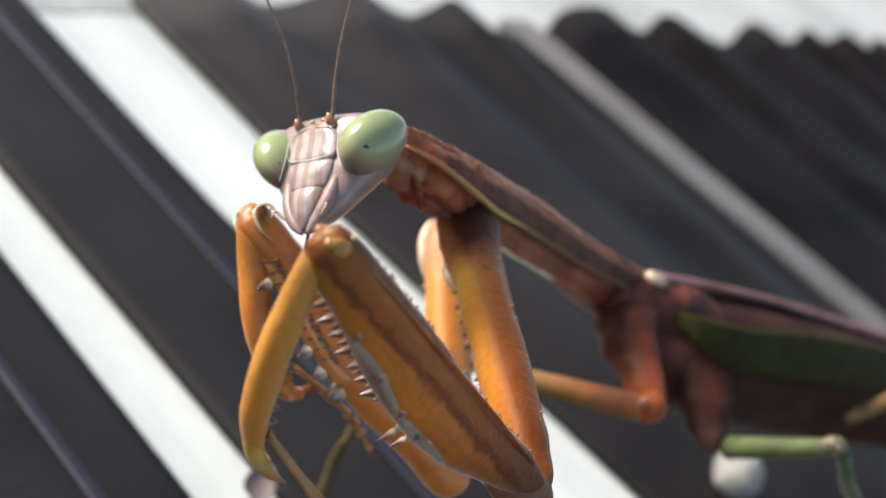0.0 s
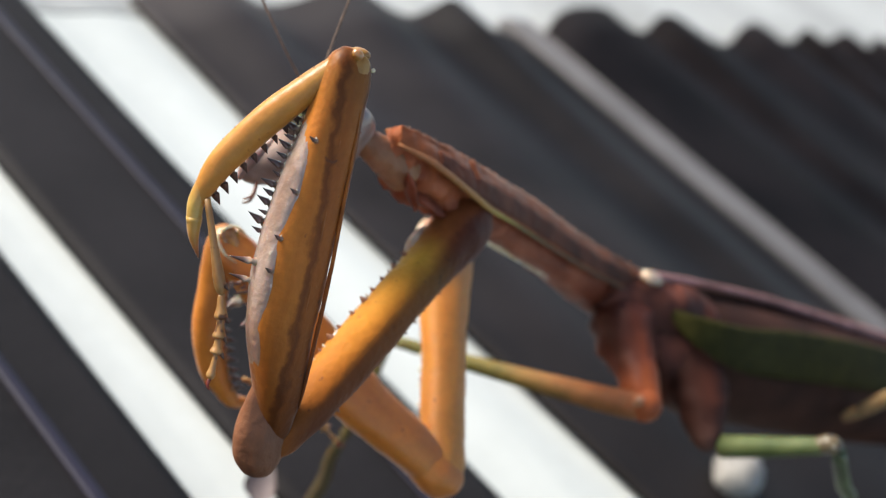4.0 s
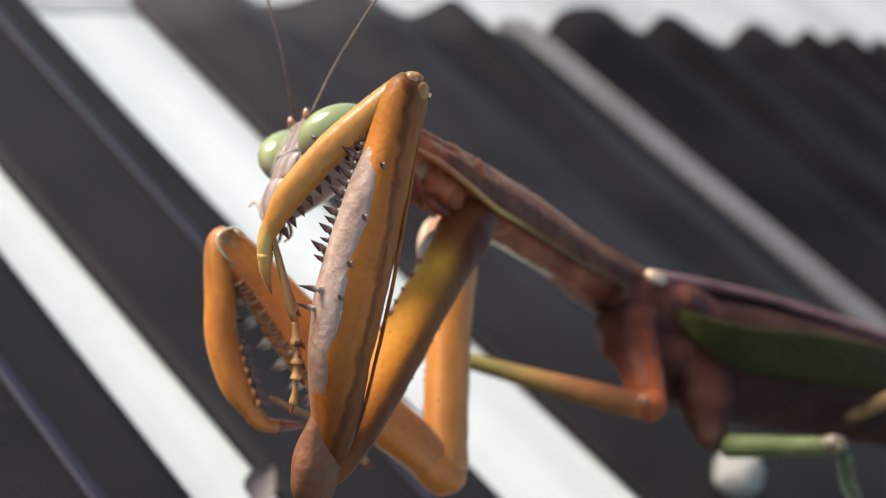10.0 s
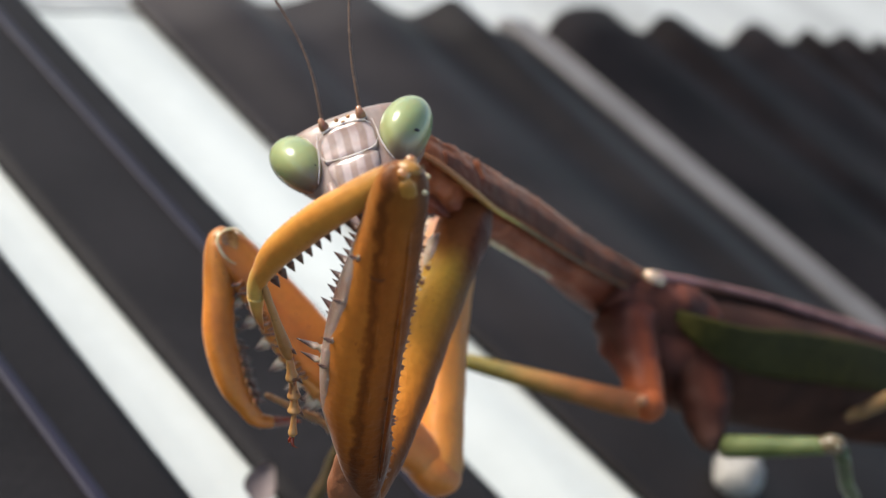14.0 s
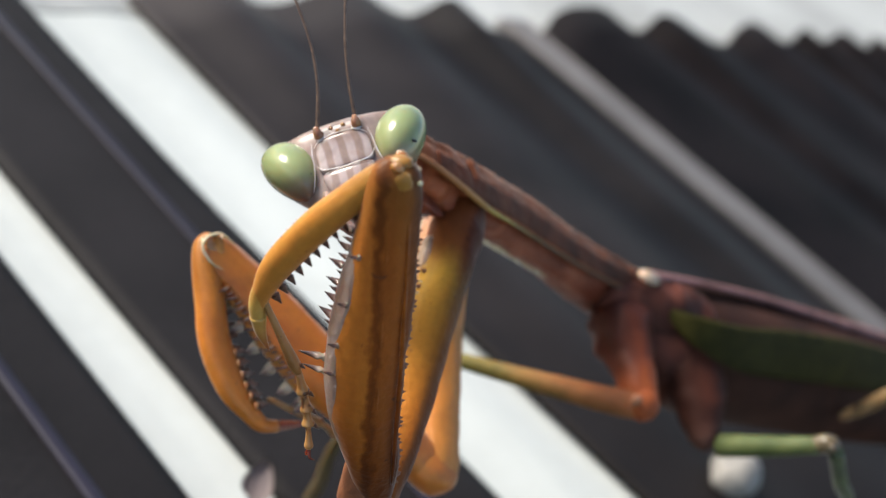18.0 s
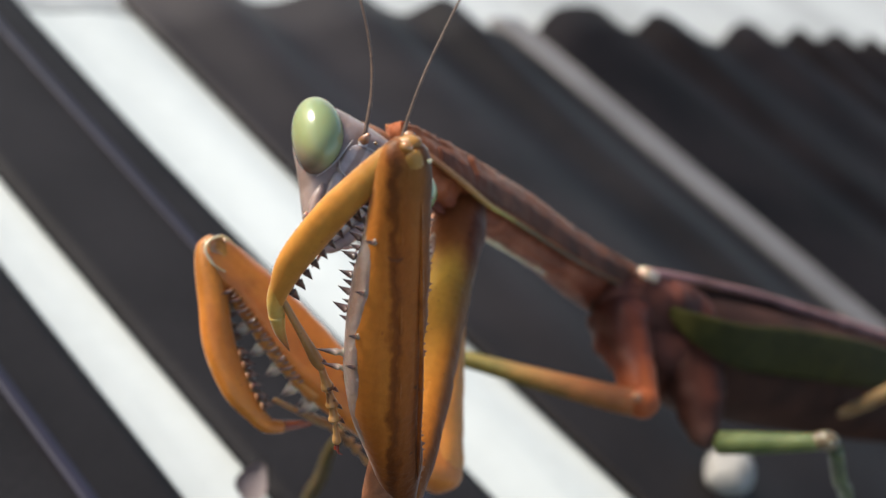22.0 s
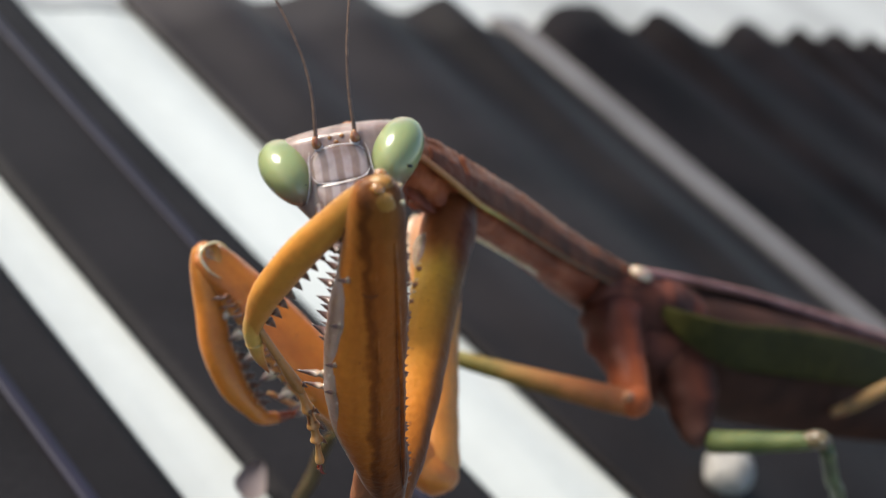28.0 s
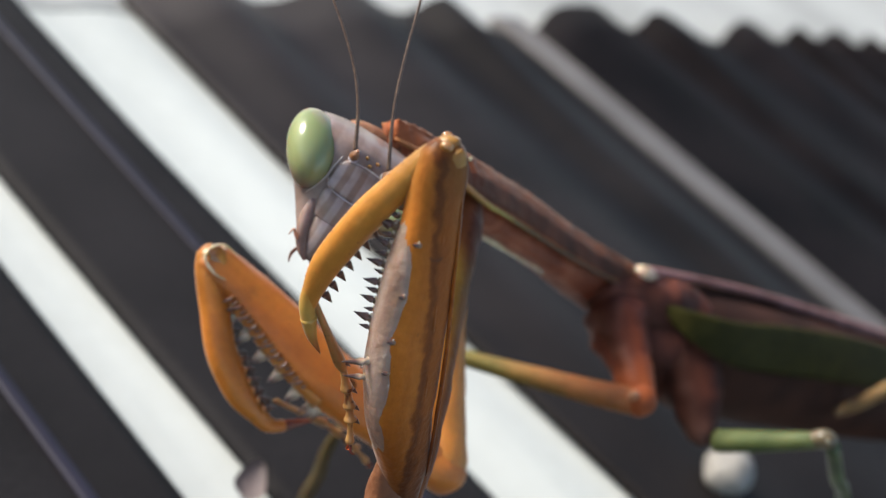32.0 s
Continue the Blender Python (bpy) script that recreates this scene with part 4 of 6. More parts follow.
def shield_rows():
    """Stations along the prothorax: median point at keel height, half-width, rise of the back, drop of the belly."""
    rows = curve_rows([(-47.94, -13.44, 31.3, 0.5, 0.6, 1.5), (-46.06, -13.85, 30.92, 1.12, 0.56, 2.4), (-43.29, -14.38, 29.76, 1.70, 0.88, 2.3), (-41.37, -14.68, 28.87, 1.84, 1.07, 1.95),
                       (-36.74, -15.28, 27.14, 1.75, 1.15, 1.95), (-30.76, -16.96, 25.03, 1.5, 1.0, 2.4), (-25.69, -18.76, 23.44, 0.95, 1.05, 2.9)], 12)
    out = []
    for i, r in enumerate(rows):
        d = (Vector(rows[min(i + 1, len(rows) - 1)][:3]) - Vector(rows[max(i - 1, 0)][:3])).normalized()
        up = (Vector((0, 0, 1)) - d * d.z).normalized()
        out.append((Vector(r[:3]), up, up.cross(d) if up.cross(d).y < 0 else d.cross(up), *r[3:], i / (len(rows) - 1)))
    return out


def make_trunk():
    """Prothorax, keels, wing-bearing thorax, abdomen and folded wings, all rigid on the mantis."""
    up = (0, 0, 1)
    sections = shield_rows()
    back, belly = [], []
    for c, u, l, w, h, dn, f in sections:
        ring = []
        groove = 0.22 * math.exp(-((f - 0.36) / 0.018) ** 2) + 0.08 * math.exp(-((f - 0.2) / 0.015) ** 2)
        for s in np.linspace(1, -1, 25):
            z = h * (1 - abs(s) ** 1.7) + 0.1 * math.exp(-(s / 0.1) ** 2) - groove * (1 - s * s)
            z += 0.1 * noise.noise((s * 2.5, f * 26, 1.0)) * (1 - s * s)
            ring.append(c + l * (w * s) + u * z)
        ring += [c + l * (w * s) - u * (0.12 + 0.2 * (1 - s * s)) for s in np.linspace(-0.96, 0.96, 9)]
        back.append(ring)
        fold = 0.34 if f < 0.42 else 0.1
        ring = []
        for j in range(40):
            a = 2 * math.pi * j / 40
            x, z = math.cos(a), math.sin(a)
            k = 1 + fold * (noise.noise((x * 1.6 + f * 9, z * 1.8, f * 24)) + 0.5 * noise.noise((x * 4, z * 4 + f * 20, f * 50)))
            ring.append(c + l * (w * 0.8 * x * k) - u * (dn * 0.5 - dn * 0.5 * z * k))
        belly.append(ring)
    ob = part("pronotum", skin(bmesh.new(), back), M_PRON, mantis, "rough brown shield behind the head")
    for i in range(54):
        c, u, l, w, h, dn, f = sections[2 + int(i * 1.28)]
        thorn("tubercle", BUMP_BROWN, ob, c + u * (h + 0.05) + l * (0.12 * math.sin(i * 2.3)), u + l * 0.2 * math.sin(i * 1.7), 0.085 + 0.04 * math.sin(i * 3.1))
        if i % 2 == 0 and i < 44:
            thorn("tubercle", BUMP_BROWN, ob, c + l * (w * 0.99), l + u * 0.2, 0.1)
    for side in (1, -1):
        strips = []
        for c, u, l, w, h, dn, f in sections[14:-1]:
            lo, hi = 0.92, 0.42 + 0.1 * noise.noise((f * 30, side, 0))
            edge = []
            for s in np.linspace(lo, hi, 7):
                z = h * (1 - s ** 1.7) + 0.1 * noise.noise((side * s * 2.5, f * 26, 1.0)) * (1 - s * s)
                groove = 0.22 * math.exp(-((f - 0.36) / 0.018) ** 2) * (1 - s * s)
                edge.append(c + l * (w * s * side) + u * (z - groove + 0.035))
            strips.append(edge + [p - u * 0.12 for p in reversed(edge)])
        part("dark_band", skin(bmesh.new(), strips), M_BAND, ob, "dark brown band above the keel")
    part("prosternum", skin(bmesh.new(), belly), M_NECK, mantis, "russet wrinkled underside of the prothorax")
    for side in (1, -1):
        pts = [c + l * (w * side * 1.01) - u * 0.02 for c, u, l, w, h, dn, f in sections[::6]]
        rad = np.interp(np.linspace(0, 1, len(pts)), [0, 0.12, 0.3, 0.45, 0.6, 1.0], [0.12, 0.22, 0.24, 0.21, 0.1, 0.09])
        part("keel", tube(pts, list(rad), n=8, k=3, flat=0.7, up=up), M_KEEL, mantis, "yellow-green edge of the shield")
    c, u, l, w, h, dn, f = sections[40]
    pts = [c + l * (w * 0.45) - u * (dn * (0.98 - 0.02 * i)) + (sections[40 + 6 * i][0] - c) for i in range(5)]
    part("sternal_edge", tube([tuple(p) for p in pts], [0.08, 0.16, 0.16, 0.14, 0.05], n=8, k=5), M_RIDGE, mantis, "cream edge under the prothorax")
    part("neck", tube([(-49.5, -12.35, 30.85), (-49.25, -12.5, 30.8), (-48.8, -12.75, 30.65), (-48.2, -13.1, 30.4), (-46.4, -13.9, 29.6)], [0.12, 0.42, 0.6, 0.75, 1.0], n=18, up=up), M_NAPE, mantis, "russet neck skin")
    for base, way, r in (((-46.7, -14.9, 29.3), (0.4, -0.1, -0.5), 0.45), ((-45.4, -15.3, 28.7), (0.5, -0.2, -0.2), 0.5)):
        part("pleural_fold", limb([(-1.2, 0, 0, 0.05, 0.05), (-0.7, 0, 0, r * 0.8, r * 0.4), (0, 0.1, 0, r, r * 0.55), (0.8, 0, 0, r * 0.75, r * 0.4), (1.4, 0, 0, 0.05, 0.05)], n=18, k=6, rough=0.35), M_NECK, mantis, "brown fold over the foreleg socket", at=aim(base, way))
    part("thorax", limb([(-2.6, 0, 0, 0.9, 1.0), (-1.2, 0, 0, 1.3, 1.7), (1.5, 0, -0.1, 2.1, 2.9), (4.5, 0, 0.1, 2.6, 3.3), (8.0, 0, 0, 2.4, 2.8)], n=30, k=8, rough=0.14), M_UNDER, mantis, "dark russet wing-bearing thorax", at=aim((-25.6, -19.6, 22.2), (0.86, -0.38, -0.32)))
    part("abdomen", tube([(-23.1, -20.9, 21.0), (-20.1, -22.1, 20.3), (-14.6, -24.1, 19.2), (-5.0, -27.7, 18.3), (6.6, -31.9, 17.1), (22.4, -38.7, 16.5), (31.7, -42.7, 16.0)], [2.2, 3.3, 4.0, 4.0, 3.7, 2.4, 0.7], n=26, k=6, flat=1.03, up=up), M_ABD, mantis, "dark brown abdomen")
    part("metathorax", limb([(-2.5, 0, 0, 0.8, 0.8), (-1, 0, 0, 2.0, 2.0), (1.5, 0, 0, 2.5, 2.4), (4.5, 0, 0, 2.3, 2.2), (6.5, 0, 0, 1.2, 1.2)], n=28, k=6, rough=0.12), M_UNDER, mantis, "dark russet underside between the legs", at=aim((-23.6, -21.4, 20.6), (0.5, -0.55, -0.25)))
    left = Vector((-0.23, -0.97, 0.0))
    lean = Vector((0.15, 0.45, 1)).normalized()
    bm = bmesh.new()
    rows = curve_rows([(*p, h) for p, h in zip(TEG, (0.1, 0.9, 1.4, 1.6, 1.55, 0.8, 0.15))], 8)
    rings = []
    for x, y, z, h in rows:
        ring = [Vector((x, y, z)) + lean * (h * v) - left * (0.12 * h * v * v) for v in np.linspace(-1, 1, 9)]
        ring += [p - left * 0.16 for p in reversed(ring)]
        rings.append(ring)
    skin(bm, rings)
    wing = part("forewing", bm, M_TEGMEN, mantis, "dark leaf-green folded forewing")
    for v in (-0.98, -0.6, -0.2, 0.2, 0.6):
        pts = [tuple(Vector((x, y, z)) + lean * (h * v) - left * (0.12 * h * v * v) + left * 0.02) for x, y, z, h in rows[2::8]]
        part("vein", tube(pts, [0.03 if v > -0.9 else 0.09] * len(pts), n=6, k=4), M_TEGMEN if v > -0.9 else M_ABD, wing)
    part("wing_edge", tube([(-25.0, -19.4, 24.5), (-19.8, -20.9, 24.2), (-13.5, -22.9, 23.6), (-7.0, -25.3, 22.8), (1.7, -28.6, 21.7), (21.6, -36.7, 19.2)], [0.3, 0.22, 0.26, 0.36, 0.46, 0.3], n=12, k=8, up=up), M_COSTA, mantis, "pinkish brown wing edge")
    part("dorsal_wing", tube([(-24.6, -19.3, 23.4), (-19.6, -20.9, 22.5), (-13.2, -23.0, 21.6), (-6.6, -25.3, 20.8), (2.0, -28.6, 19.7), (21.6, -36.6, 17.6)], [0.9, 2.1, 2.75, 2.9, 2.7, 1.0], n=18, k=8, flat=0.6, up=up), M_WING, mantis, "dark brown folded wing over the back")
    part("wing_joint", limb([(-0.7, 0, 0, 0.05, 0.05), (-0.4, 0, 0, 0.45, 0.3), (0.2, 0, 0, 0.6, 0.36), (0.8, 0, 0, 0.4, 0.25), (1.2, 0, 0, 0.05, 0.05)], n=16, rough=0.3), M_SKIN, mantis, "cream joint at the wing base", at=aim((-25.2, -19.5, 24.5), (0.8, -0.35, -0.1)))


def make_walking_legs():
    def chain(segs):
        for n, pts, rad, mat, label in segs:
            part(n, tube(pts, rad, n=14, k=6), mat, mantis, label)
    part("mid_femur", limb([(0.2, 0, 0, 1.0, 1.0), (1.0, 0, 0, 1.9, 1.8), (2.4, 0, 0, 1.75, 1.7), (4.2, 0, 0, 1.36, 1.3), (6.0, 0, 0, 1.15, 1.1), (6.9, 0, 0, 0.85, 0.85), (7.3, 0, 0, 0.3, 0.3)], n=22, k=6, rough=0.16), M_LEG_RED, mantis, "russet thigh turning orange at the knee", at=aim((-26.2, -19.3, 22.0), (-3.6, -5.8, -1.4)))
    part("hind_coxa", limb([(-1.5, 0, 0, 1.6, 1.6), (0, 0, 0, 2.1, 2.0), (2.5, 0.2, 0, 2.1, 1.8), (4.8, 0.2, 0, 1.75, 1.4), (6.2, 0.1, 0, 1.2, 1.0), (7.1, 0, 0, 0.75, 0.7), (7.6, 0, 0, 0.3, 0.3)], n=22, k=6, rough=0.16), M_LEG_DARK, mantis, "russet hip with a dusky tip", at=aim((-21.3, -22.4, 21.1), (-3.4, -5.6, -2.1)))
    part("mid_knee", ball((-30.0, -25.2, 20.65), (0.98, 0.95, 0.98), 20, 14), M_LEG_RED, mantis, "orange-red knee")
    part("knee_spot", ball((-31.0, -25.0, 21.1), (0.34, 0.3, 0.34), 16, 12), M_NAPE, mantis, "pale pinkish spot on the knee")
    mid_l = [("mid_tibia", [(-29.9, -25.3, 20.6), (-31.0, -23.6, 19.8), (-33.4, -18.2, 17.5), (-35.8, -12.3, 15.14)], [0.85, 0.76, 0.54, 0.34], M_LEG_MID, "ochre shin"),
             ("mid_tarsus", [(-35.8, -12.3, 15.14), (-36.6, -13.4, 10.5), (-36.7, -13.5, 6.8), (-35.8, -13.45, 4.1), (-35.0, -13.1, 1.25), (-34.4, -13.1, 0.7)], [0.26, 0.28, 0.36, 0.42, 0.4, 0.2], M_LEG_MID, "olive foot")]
    hind_l = [("hind_femur", HFEM, [0.7, 0.62, 0.5], M_LEG_GREEN, "pale green thigh"),
              ("hind_knee", HKNEE, [0.5, 0.56, 0.44], M_KNEE_MOTTLED, "mottled dark brown knee"),
              ("hind_tibia", HTIB, [0.42, 0.44, 0.42, 0.36], M_LEG_DKGREEN, "dark green shin"),
              ("hind_tarsus", [HTIB[-1], (-5.4, -41.0, 1.6), (-2.5, -42.0, 0.8), (1.0, -43.0, 0.65)], [0.34, 0.3, 0.28, 0.15], M_LEG_GREEN, "")]
    rear_l = [("rear_femur", REAR, [0.3, 0.46, 0.5, 0.42], M_LEG_OCHRE, "ochre thigh"),
              ("rear_tibia", [REAR[-1], (-4.0, -38.0, 19.0), (3.0, -44.0, 8.0), (6.5, -47.0, 1.4)], [0.42, 0.45, 0.4, 0.3], M_LEG_OCHRE, ""),
              ("rear_tarsus", [(6.5, -47.0, 1.4), (9.0, -48.5, 0.75), (13.0, -50.0, 0.65)], [0.3, 0.28, 0.12], M_LEG_OCHRE, "")]
    for segs in (mid_l, hind_l, rear_l):
        chain(segs)
    for i in range(6):
        a = Vector(HTIB[0]).lerp(Vector(HTIB[1]), 0.2 + i * 0.16)
        thorn("shin_spine", TOOTH, mantis, a, (-0.5, -0.6, -0.7 + 0.2 * (i % 2)), 0.5)


make_trunk()
make_walking_legs()

# ---- small things on the sheets ----
def pebble():
    bm = bmesh.new()
    bmesh.ops.create_icosphere(bm, subdivisions=4, radius=1)
    for v in bm.verts:
        v.co *= 1 + 0.1 * noise.noise(v.co * 1.6)
        v.co = Vector((v.co.x * 2.3, v.co.y * 2.2, v.co.z * 2.1))
    tagged(part("pebble", bm, M_PEBBLE, at=mm(96.5, 14.0, wave(96.5) + 1.7)), "small rounded whitish pebble on the dark sheet", "pebble")


def petal():
    bm = bmesh.new()
    rows = 12
    grid = []
    for i in range(rows + 1):
        u = i / rows
        w = 1.5 * math.sin(math.pi * min(1, u * 0.9 + 0.08)) ** 0.7
        grid.append([(u * 5.5 - 2.7, w * v, 0.35 + 0.9 * (u - 0.5) ** 2 * 4 + 0.5 * v * v + 0.15 * noise.noise((u * 5, v * 2, 0))) for v in np.linspace(-1, 1, 7)])
    top = [[bm.verts.new(p) for p in r] for r in grid]
    for a, b in zip(top, top[1:]):
        for j in range(6):
            bm.faces.new((a[j], a[j + 1], b[j + 1], b[j]))
    bmesh.ops.solidify(bm, geom=bm.faces[:], thickness=0.15)
    tagged(part("dry_petal", bm, M_PETAL, at=Matrix.LocRotScale((0.0522, 0.0294, 0.0006), Euler((0, 0, 0.6)), Vector((0.7, 0.7, 0.7)))), "curled dry mauve petal scrap beside the sheet edge", "petal")


pebble()
petal()


# ---- movement ----
COXA_N = [
    (0, -42.98, -16.15, 27.61, -149.4, -83.1, -154.0), (1, -42.98, -16.15, 27.61, -176.8, -82.6, -129.4), (1.5, -42.98, -16.15, 27.61, 136.0, -75.6, -83.3),
    (2, -42.98, -16.15, 27.61, 114.6, -20.6, -68.5), (2.5, -42.98, -16.15, 27.61, 114.1, -19.2, -76.1), (3, -42.98, -16.15, 27.61, 113.9, -21.5, -80.7), (3.5, -42.98, -16.15, 27.61, 114.1, -21.1, -80.6),
    (5.5, -42.98, -16.15, 27.61, 112.4, -17.8, -73.3), (6, -42.98, -16.15, 27.61, 112.3, -16.2, -71.7), (7, -42.98, -16.15, 27.61, 112.0, -21.1, -62.2), (8, -42.98, -16.15, 27.61, 111.7, -19.4, -62.1),
    (9, -42.98, -16.15, 27.61, 112.3, -18.6, -60.6), (9.5, -42.98, -16.15, 27.61, 114.5, -19.4, -66.8), (10, -42.98, -16.15, 27.61, 113.2, -21.5, -70.3), (11, -42.98, -16.15, 27.61, 112.7, -17.0, -69.9),
    (11.5, -42.98, -16.15, 27.61, 115.5, -24.6, -67.3), (12, -42.98, -16.15, 27.61, 114.5, -21.5, -63.1), (13, -42.98, -16.15, 27.61, 113.8, -18.1, -62.4),
    (14, -42.98, -16.15, 27.61, 112.9, -18.2, -61.6), (16.5, -42.98, -16.15, 27.61, 115.3, -15.6, -67.0), (17, -42.98, -16.15, 27.61, 116.5, -19.6, -64.5),
    (18, -42.98, -16.15, 27.61, 113.7, -21.9, -60.0), (19, -42.98, -16.15, 27.61, 115.3, -20.7, -60.9), (19.6, -42.98, -16.15, 27.61, 113.0, -19.9, -58.0),
    (20, -42.98, -16.15, 27.61, 110.5, -20.6, -57.0), (21, -42.98, -16.15, 27.61, 113.5, -21.2, -58.6), (22, -42.98, -16.15, 27.61, 112.7, -25.8, -57.7), (22.5, -42.98, -16.15, 27.61, 111.8, -30.8, -57.6),
    (23, -42.98, -16.15, 27.61, 114.7, -25.4, -59.2), (24, -42.98, -16.15, 27.61, 114.8, -24.7, -58.9), (25, -42.98, -16.15, 27.61, 110.6, -20.6, -56.3), (25.5, -42.98, -16.15, 27.61, 110.0, -24.3, -56.7),
    (27.5, -42.98, -16.15, 27.61, 111.7, -28.9, -56.3), (28, -42.98, -16.15, 27.61, 112.7, -25.8, -57.7), (29, -42.98, -16.15, 27.61, 115.8, -24.0, -58.0),
    (30, -42.98, -16.15, 27.61, 114.9, -22.1, -56.3), (31, -42.98, -16.15, 27.61, 110.6, -24.5, -55.6), (31.5, -42.98, -16.15, 27.61, 112.0, -23.0, -55.2),
    (32, -42.98, -16.15, 27.61, 112.0, -21.3, -55.0),
]
FEMUR_N = [
    (0, -51.37, -28.97, 26.02, -55.1, 16.6, 70.9), (1, -52.00, -28.47, 25.64, -50.6, 14.7, 72.8), (1.5, -52.35, -28.05, 24.83, -44.7, 14.6, 72.8), (2, -55.17, -23.39, 21.61, -10.4, 19.6, 60.9),
    (2.5, -56.12, -21.55, 21.67, -6.4, 20.2, 60.2), (3, -56.50, -20.69, 21.80, -4.8, 24.1, 57.3), (3.5, -56.48, -20.67, 21.73, -6.0, 21.0, 67.7), (5.5, -56.11, -21.95, 22.03, 0.5, 22.8, 67.5),
    (6, -55.99, -22.17, 21.99, -8.6, 17.6, 46.7), (7, -54.64, -24.65, 22.23, -23.2, 0.8, 55.9), (8, -54.74, -24.51, 22.24, -22.8, -8.9, 46.8), (9, -54.48, -24.77, 22.08, -21.5, -4.5, 51.2),
    (9.5, -55.02, -23.63, 21.60, -2.2, 25.2, 66.3), (10, -55.56, -23.01, 21.97, 3.2, 25.3, 82.7), (11, -55.73, -22.66, 21.93, -6.1, 20.5, 54.7), (11.5, -54.74, -24.06, 21.58, -13.1, 24.1, 56.0),
    (12, -54.42, -24.57, 21.67, -21.0, 6.3, 54.8), (13, -54.57, -24.39, 21.70, -20.5, -6.4, 44.4), (14, -54.57, -24.55, 21.92, -20.2, -7.9, 41.8), (16.5, -55.11, -23.21, 21.27, -8.0, 17.5, 51.4),
    (17, -54.42, -24.17, 21.14, -11.7, 19.0, 54.1), (18, -54.04, -25.21, 21.87, -23.3, -1.7, 48.0), (19, -54.01, -24.96, 21.44, -22.8, -7.6, 43.7), (19.6, -53.91, -25.40, 21.94, -21.4, -1.9, 50.7),
    (20, -54.03, -25.61, 22.56, -11.2, 18.2, 76.1), (21, -53.88, -25.40, 21.89, -15.7, 15.0, 62.6), (22, -53.61, -25.94, 22.27, -25.6, 5.2, 51.6), (22.5, -53.49, -26.28, 22.70, -32.5, 1.6, 55.8),
    (23, -53.59, -25.68, 21.80, -27.3, -5.4, 46.2), (24, -53.55, -25.69, 21.74, -26.2, -6.8, 43.0), (25, -53.91, -25.74, 22.54, -17.6, 11.1, 72.3), (25.5, -53.89, -25.90, 22.80, -13.7, 20.4, 80.9),
    (27.5, -53.36, -26.38, 22.63, -29.5, 3.1, 53.2), (28, -53.59, -25.94, 22.25, -28.4, -3.9, 53.0), (29, -53.30, -25.81, 21.49, -26.1, -4.2, 49.8), (30, -53.25, -25.93, 21.60, -23.8, -3.2, 51.0),
    (31, -53.60, -26.15, 22.68, -13.3, 20.9, 83.6), (31.5, -53.43, -26.14, 22.30, -14.7, 17.9, 82.2), (32, -53.47, -26.06, 22.23, -17.3, 12.7, 73.2),
]
TIBIA_N = [
    (0, -62.71, -22.33, 34.62, 166.4, 8.6, 68.9), (1, -62.85, -22.47, 35.27, 162.9, 7.5, 69.5), (1.5, -62.08, -22.10, 35.62, 164.0, 4.0, 71.5), (2, -55.13, -17.45, 36.25, -168.2, 6.6, 16.0),
    (2.5, -54.96, -15.96, 36.40, -167.6, 12.1, 21.8), (3, -54.14, -14.56, 36.17, -166.0, 18.7, 26.5), (3.5, -55.87, -14.84, 36.40, -165.9, 16.0, 39.9), (5.5, -53.65, -16.34, 36.59, -172.0, 18.3, 28.4),
    (6, -54.48, -17.12, 36.88, -166.9, 12.0, 20.2), (7, -59.68, -20.98, 36.74, -174.0, -4.5, 43.5), (8, -60.76, -21.96, 36.62, -172.4, -13.2, 35.9), (9, -59.71, -22.06, 36.74, -168.1, -8.3, 41.4),
    (9.5, -52.87, -17.23, 35.88, -174.1, 18.4, 26.0), (10, -53.83, -16.43, 36.23, -173.5, 20.7, 37.7), (11, -53.93, -17.20, 36.65, -169.3, 16.2, 29.9), (11.5, -54.19, -16.86, 35.63, -173.7, 17.7, 34.0),
    (12, -58.13, -19.98, 36.33, -174.1, 0.3, 39.7), (13, -59.61, -21.59, 36.41, -171.8, -10.6, 32.3), (14, -59.71, -21.84, 36.61, -169.5, -11.8, 30.4), (16.5, -53.90, -18.17, 36.19, -171.0, 12.4, 25.9),
    (17, -54.06, -18.22, 35.77, -172.6, 13.1, 31.3), (18, -58.98, -21.34, 36.37, -175.2, -6.8, 36.1), (19, -59.63, -21.84, 35.88, -173.4, -12.2, 32.0), (19.6, -58.68, -22.11, 36.64, -171.8, -6.2, 39.4),
    (20, -55.85, -20.18, 37.28, -172.3, 8.6, 41.4), (21, -55.86, -19.94, 36.58, -174.3, 5.3, 33.5), (22, -58.16, -20.69, 36.46, -179.3, -2.0, 36.9), (22.5, -60.29, -21.19, 36.02, 176.3, -4.8, 45.6),
    (23, -59.73, -21.61, 35.77, -175.3, -10.4, 36.0), (24, -59.53, -21.74, 35.82, -174.4, -11.7, 32.5), (25, -57.58, -21.52, 37.31, -176.2, -1.3, 37.6), (25.5, -56.75, -20.02, 37.18, 178.2, 7.6, 43.0),
    (27.5, -59.14, -21.12, 36.37, -179.9, -3.3, 41.8), (28, -60.16, -22.17, 36.11, 179.4, -9.7, 41.9), (29, -59.29, -22.12, 35.64, -176.0, -9.3, 39.1), (30, -58.71, -22.53, 36.03, -172.2, -7.6, 40.7),
    (31, -56.62, -20.29, 37.04, 177.7, 8.6, 46.6), (31.5, -56.76, -20.94, 36.85, -179.7, 6.4, 48.0), (32, -57.02, -21.52, 36.94, -178.4, 0.4, 39.1),
]
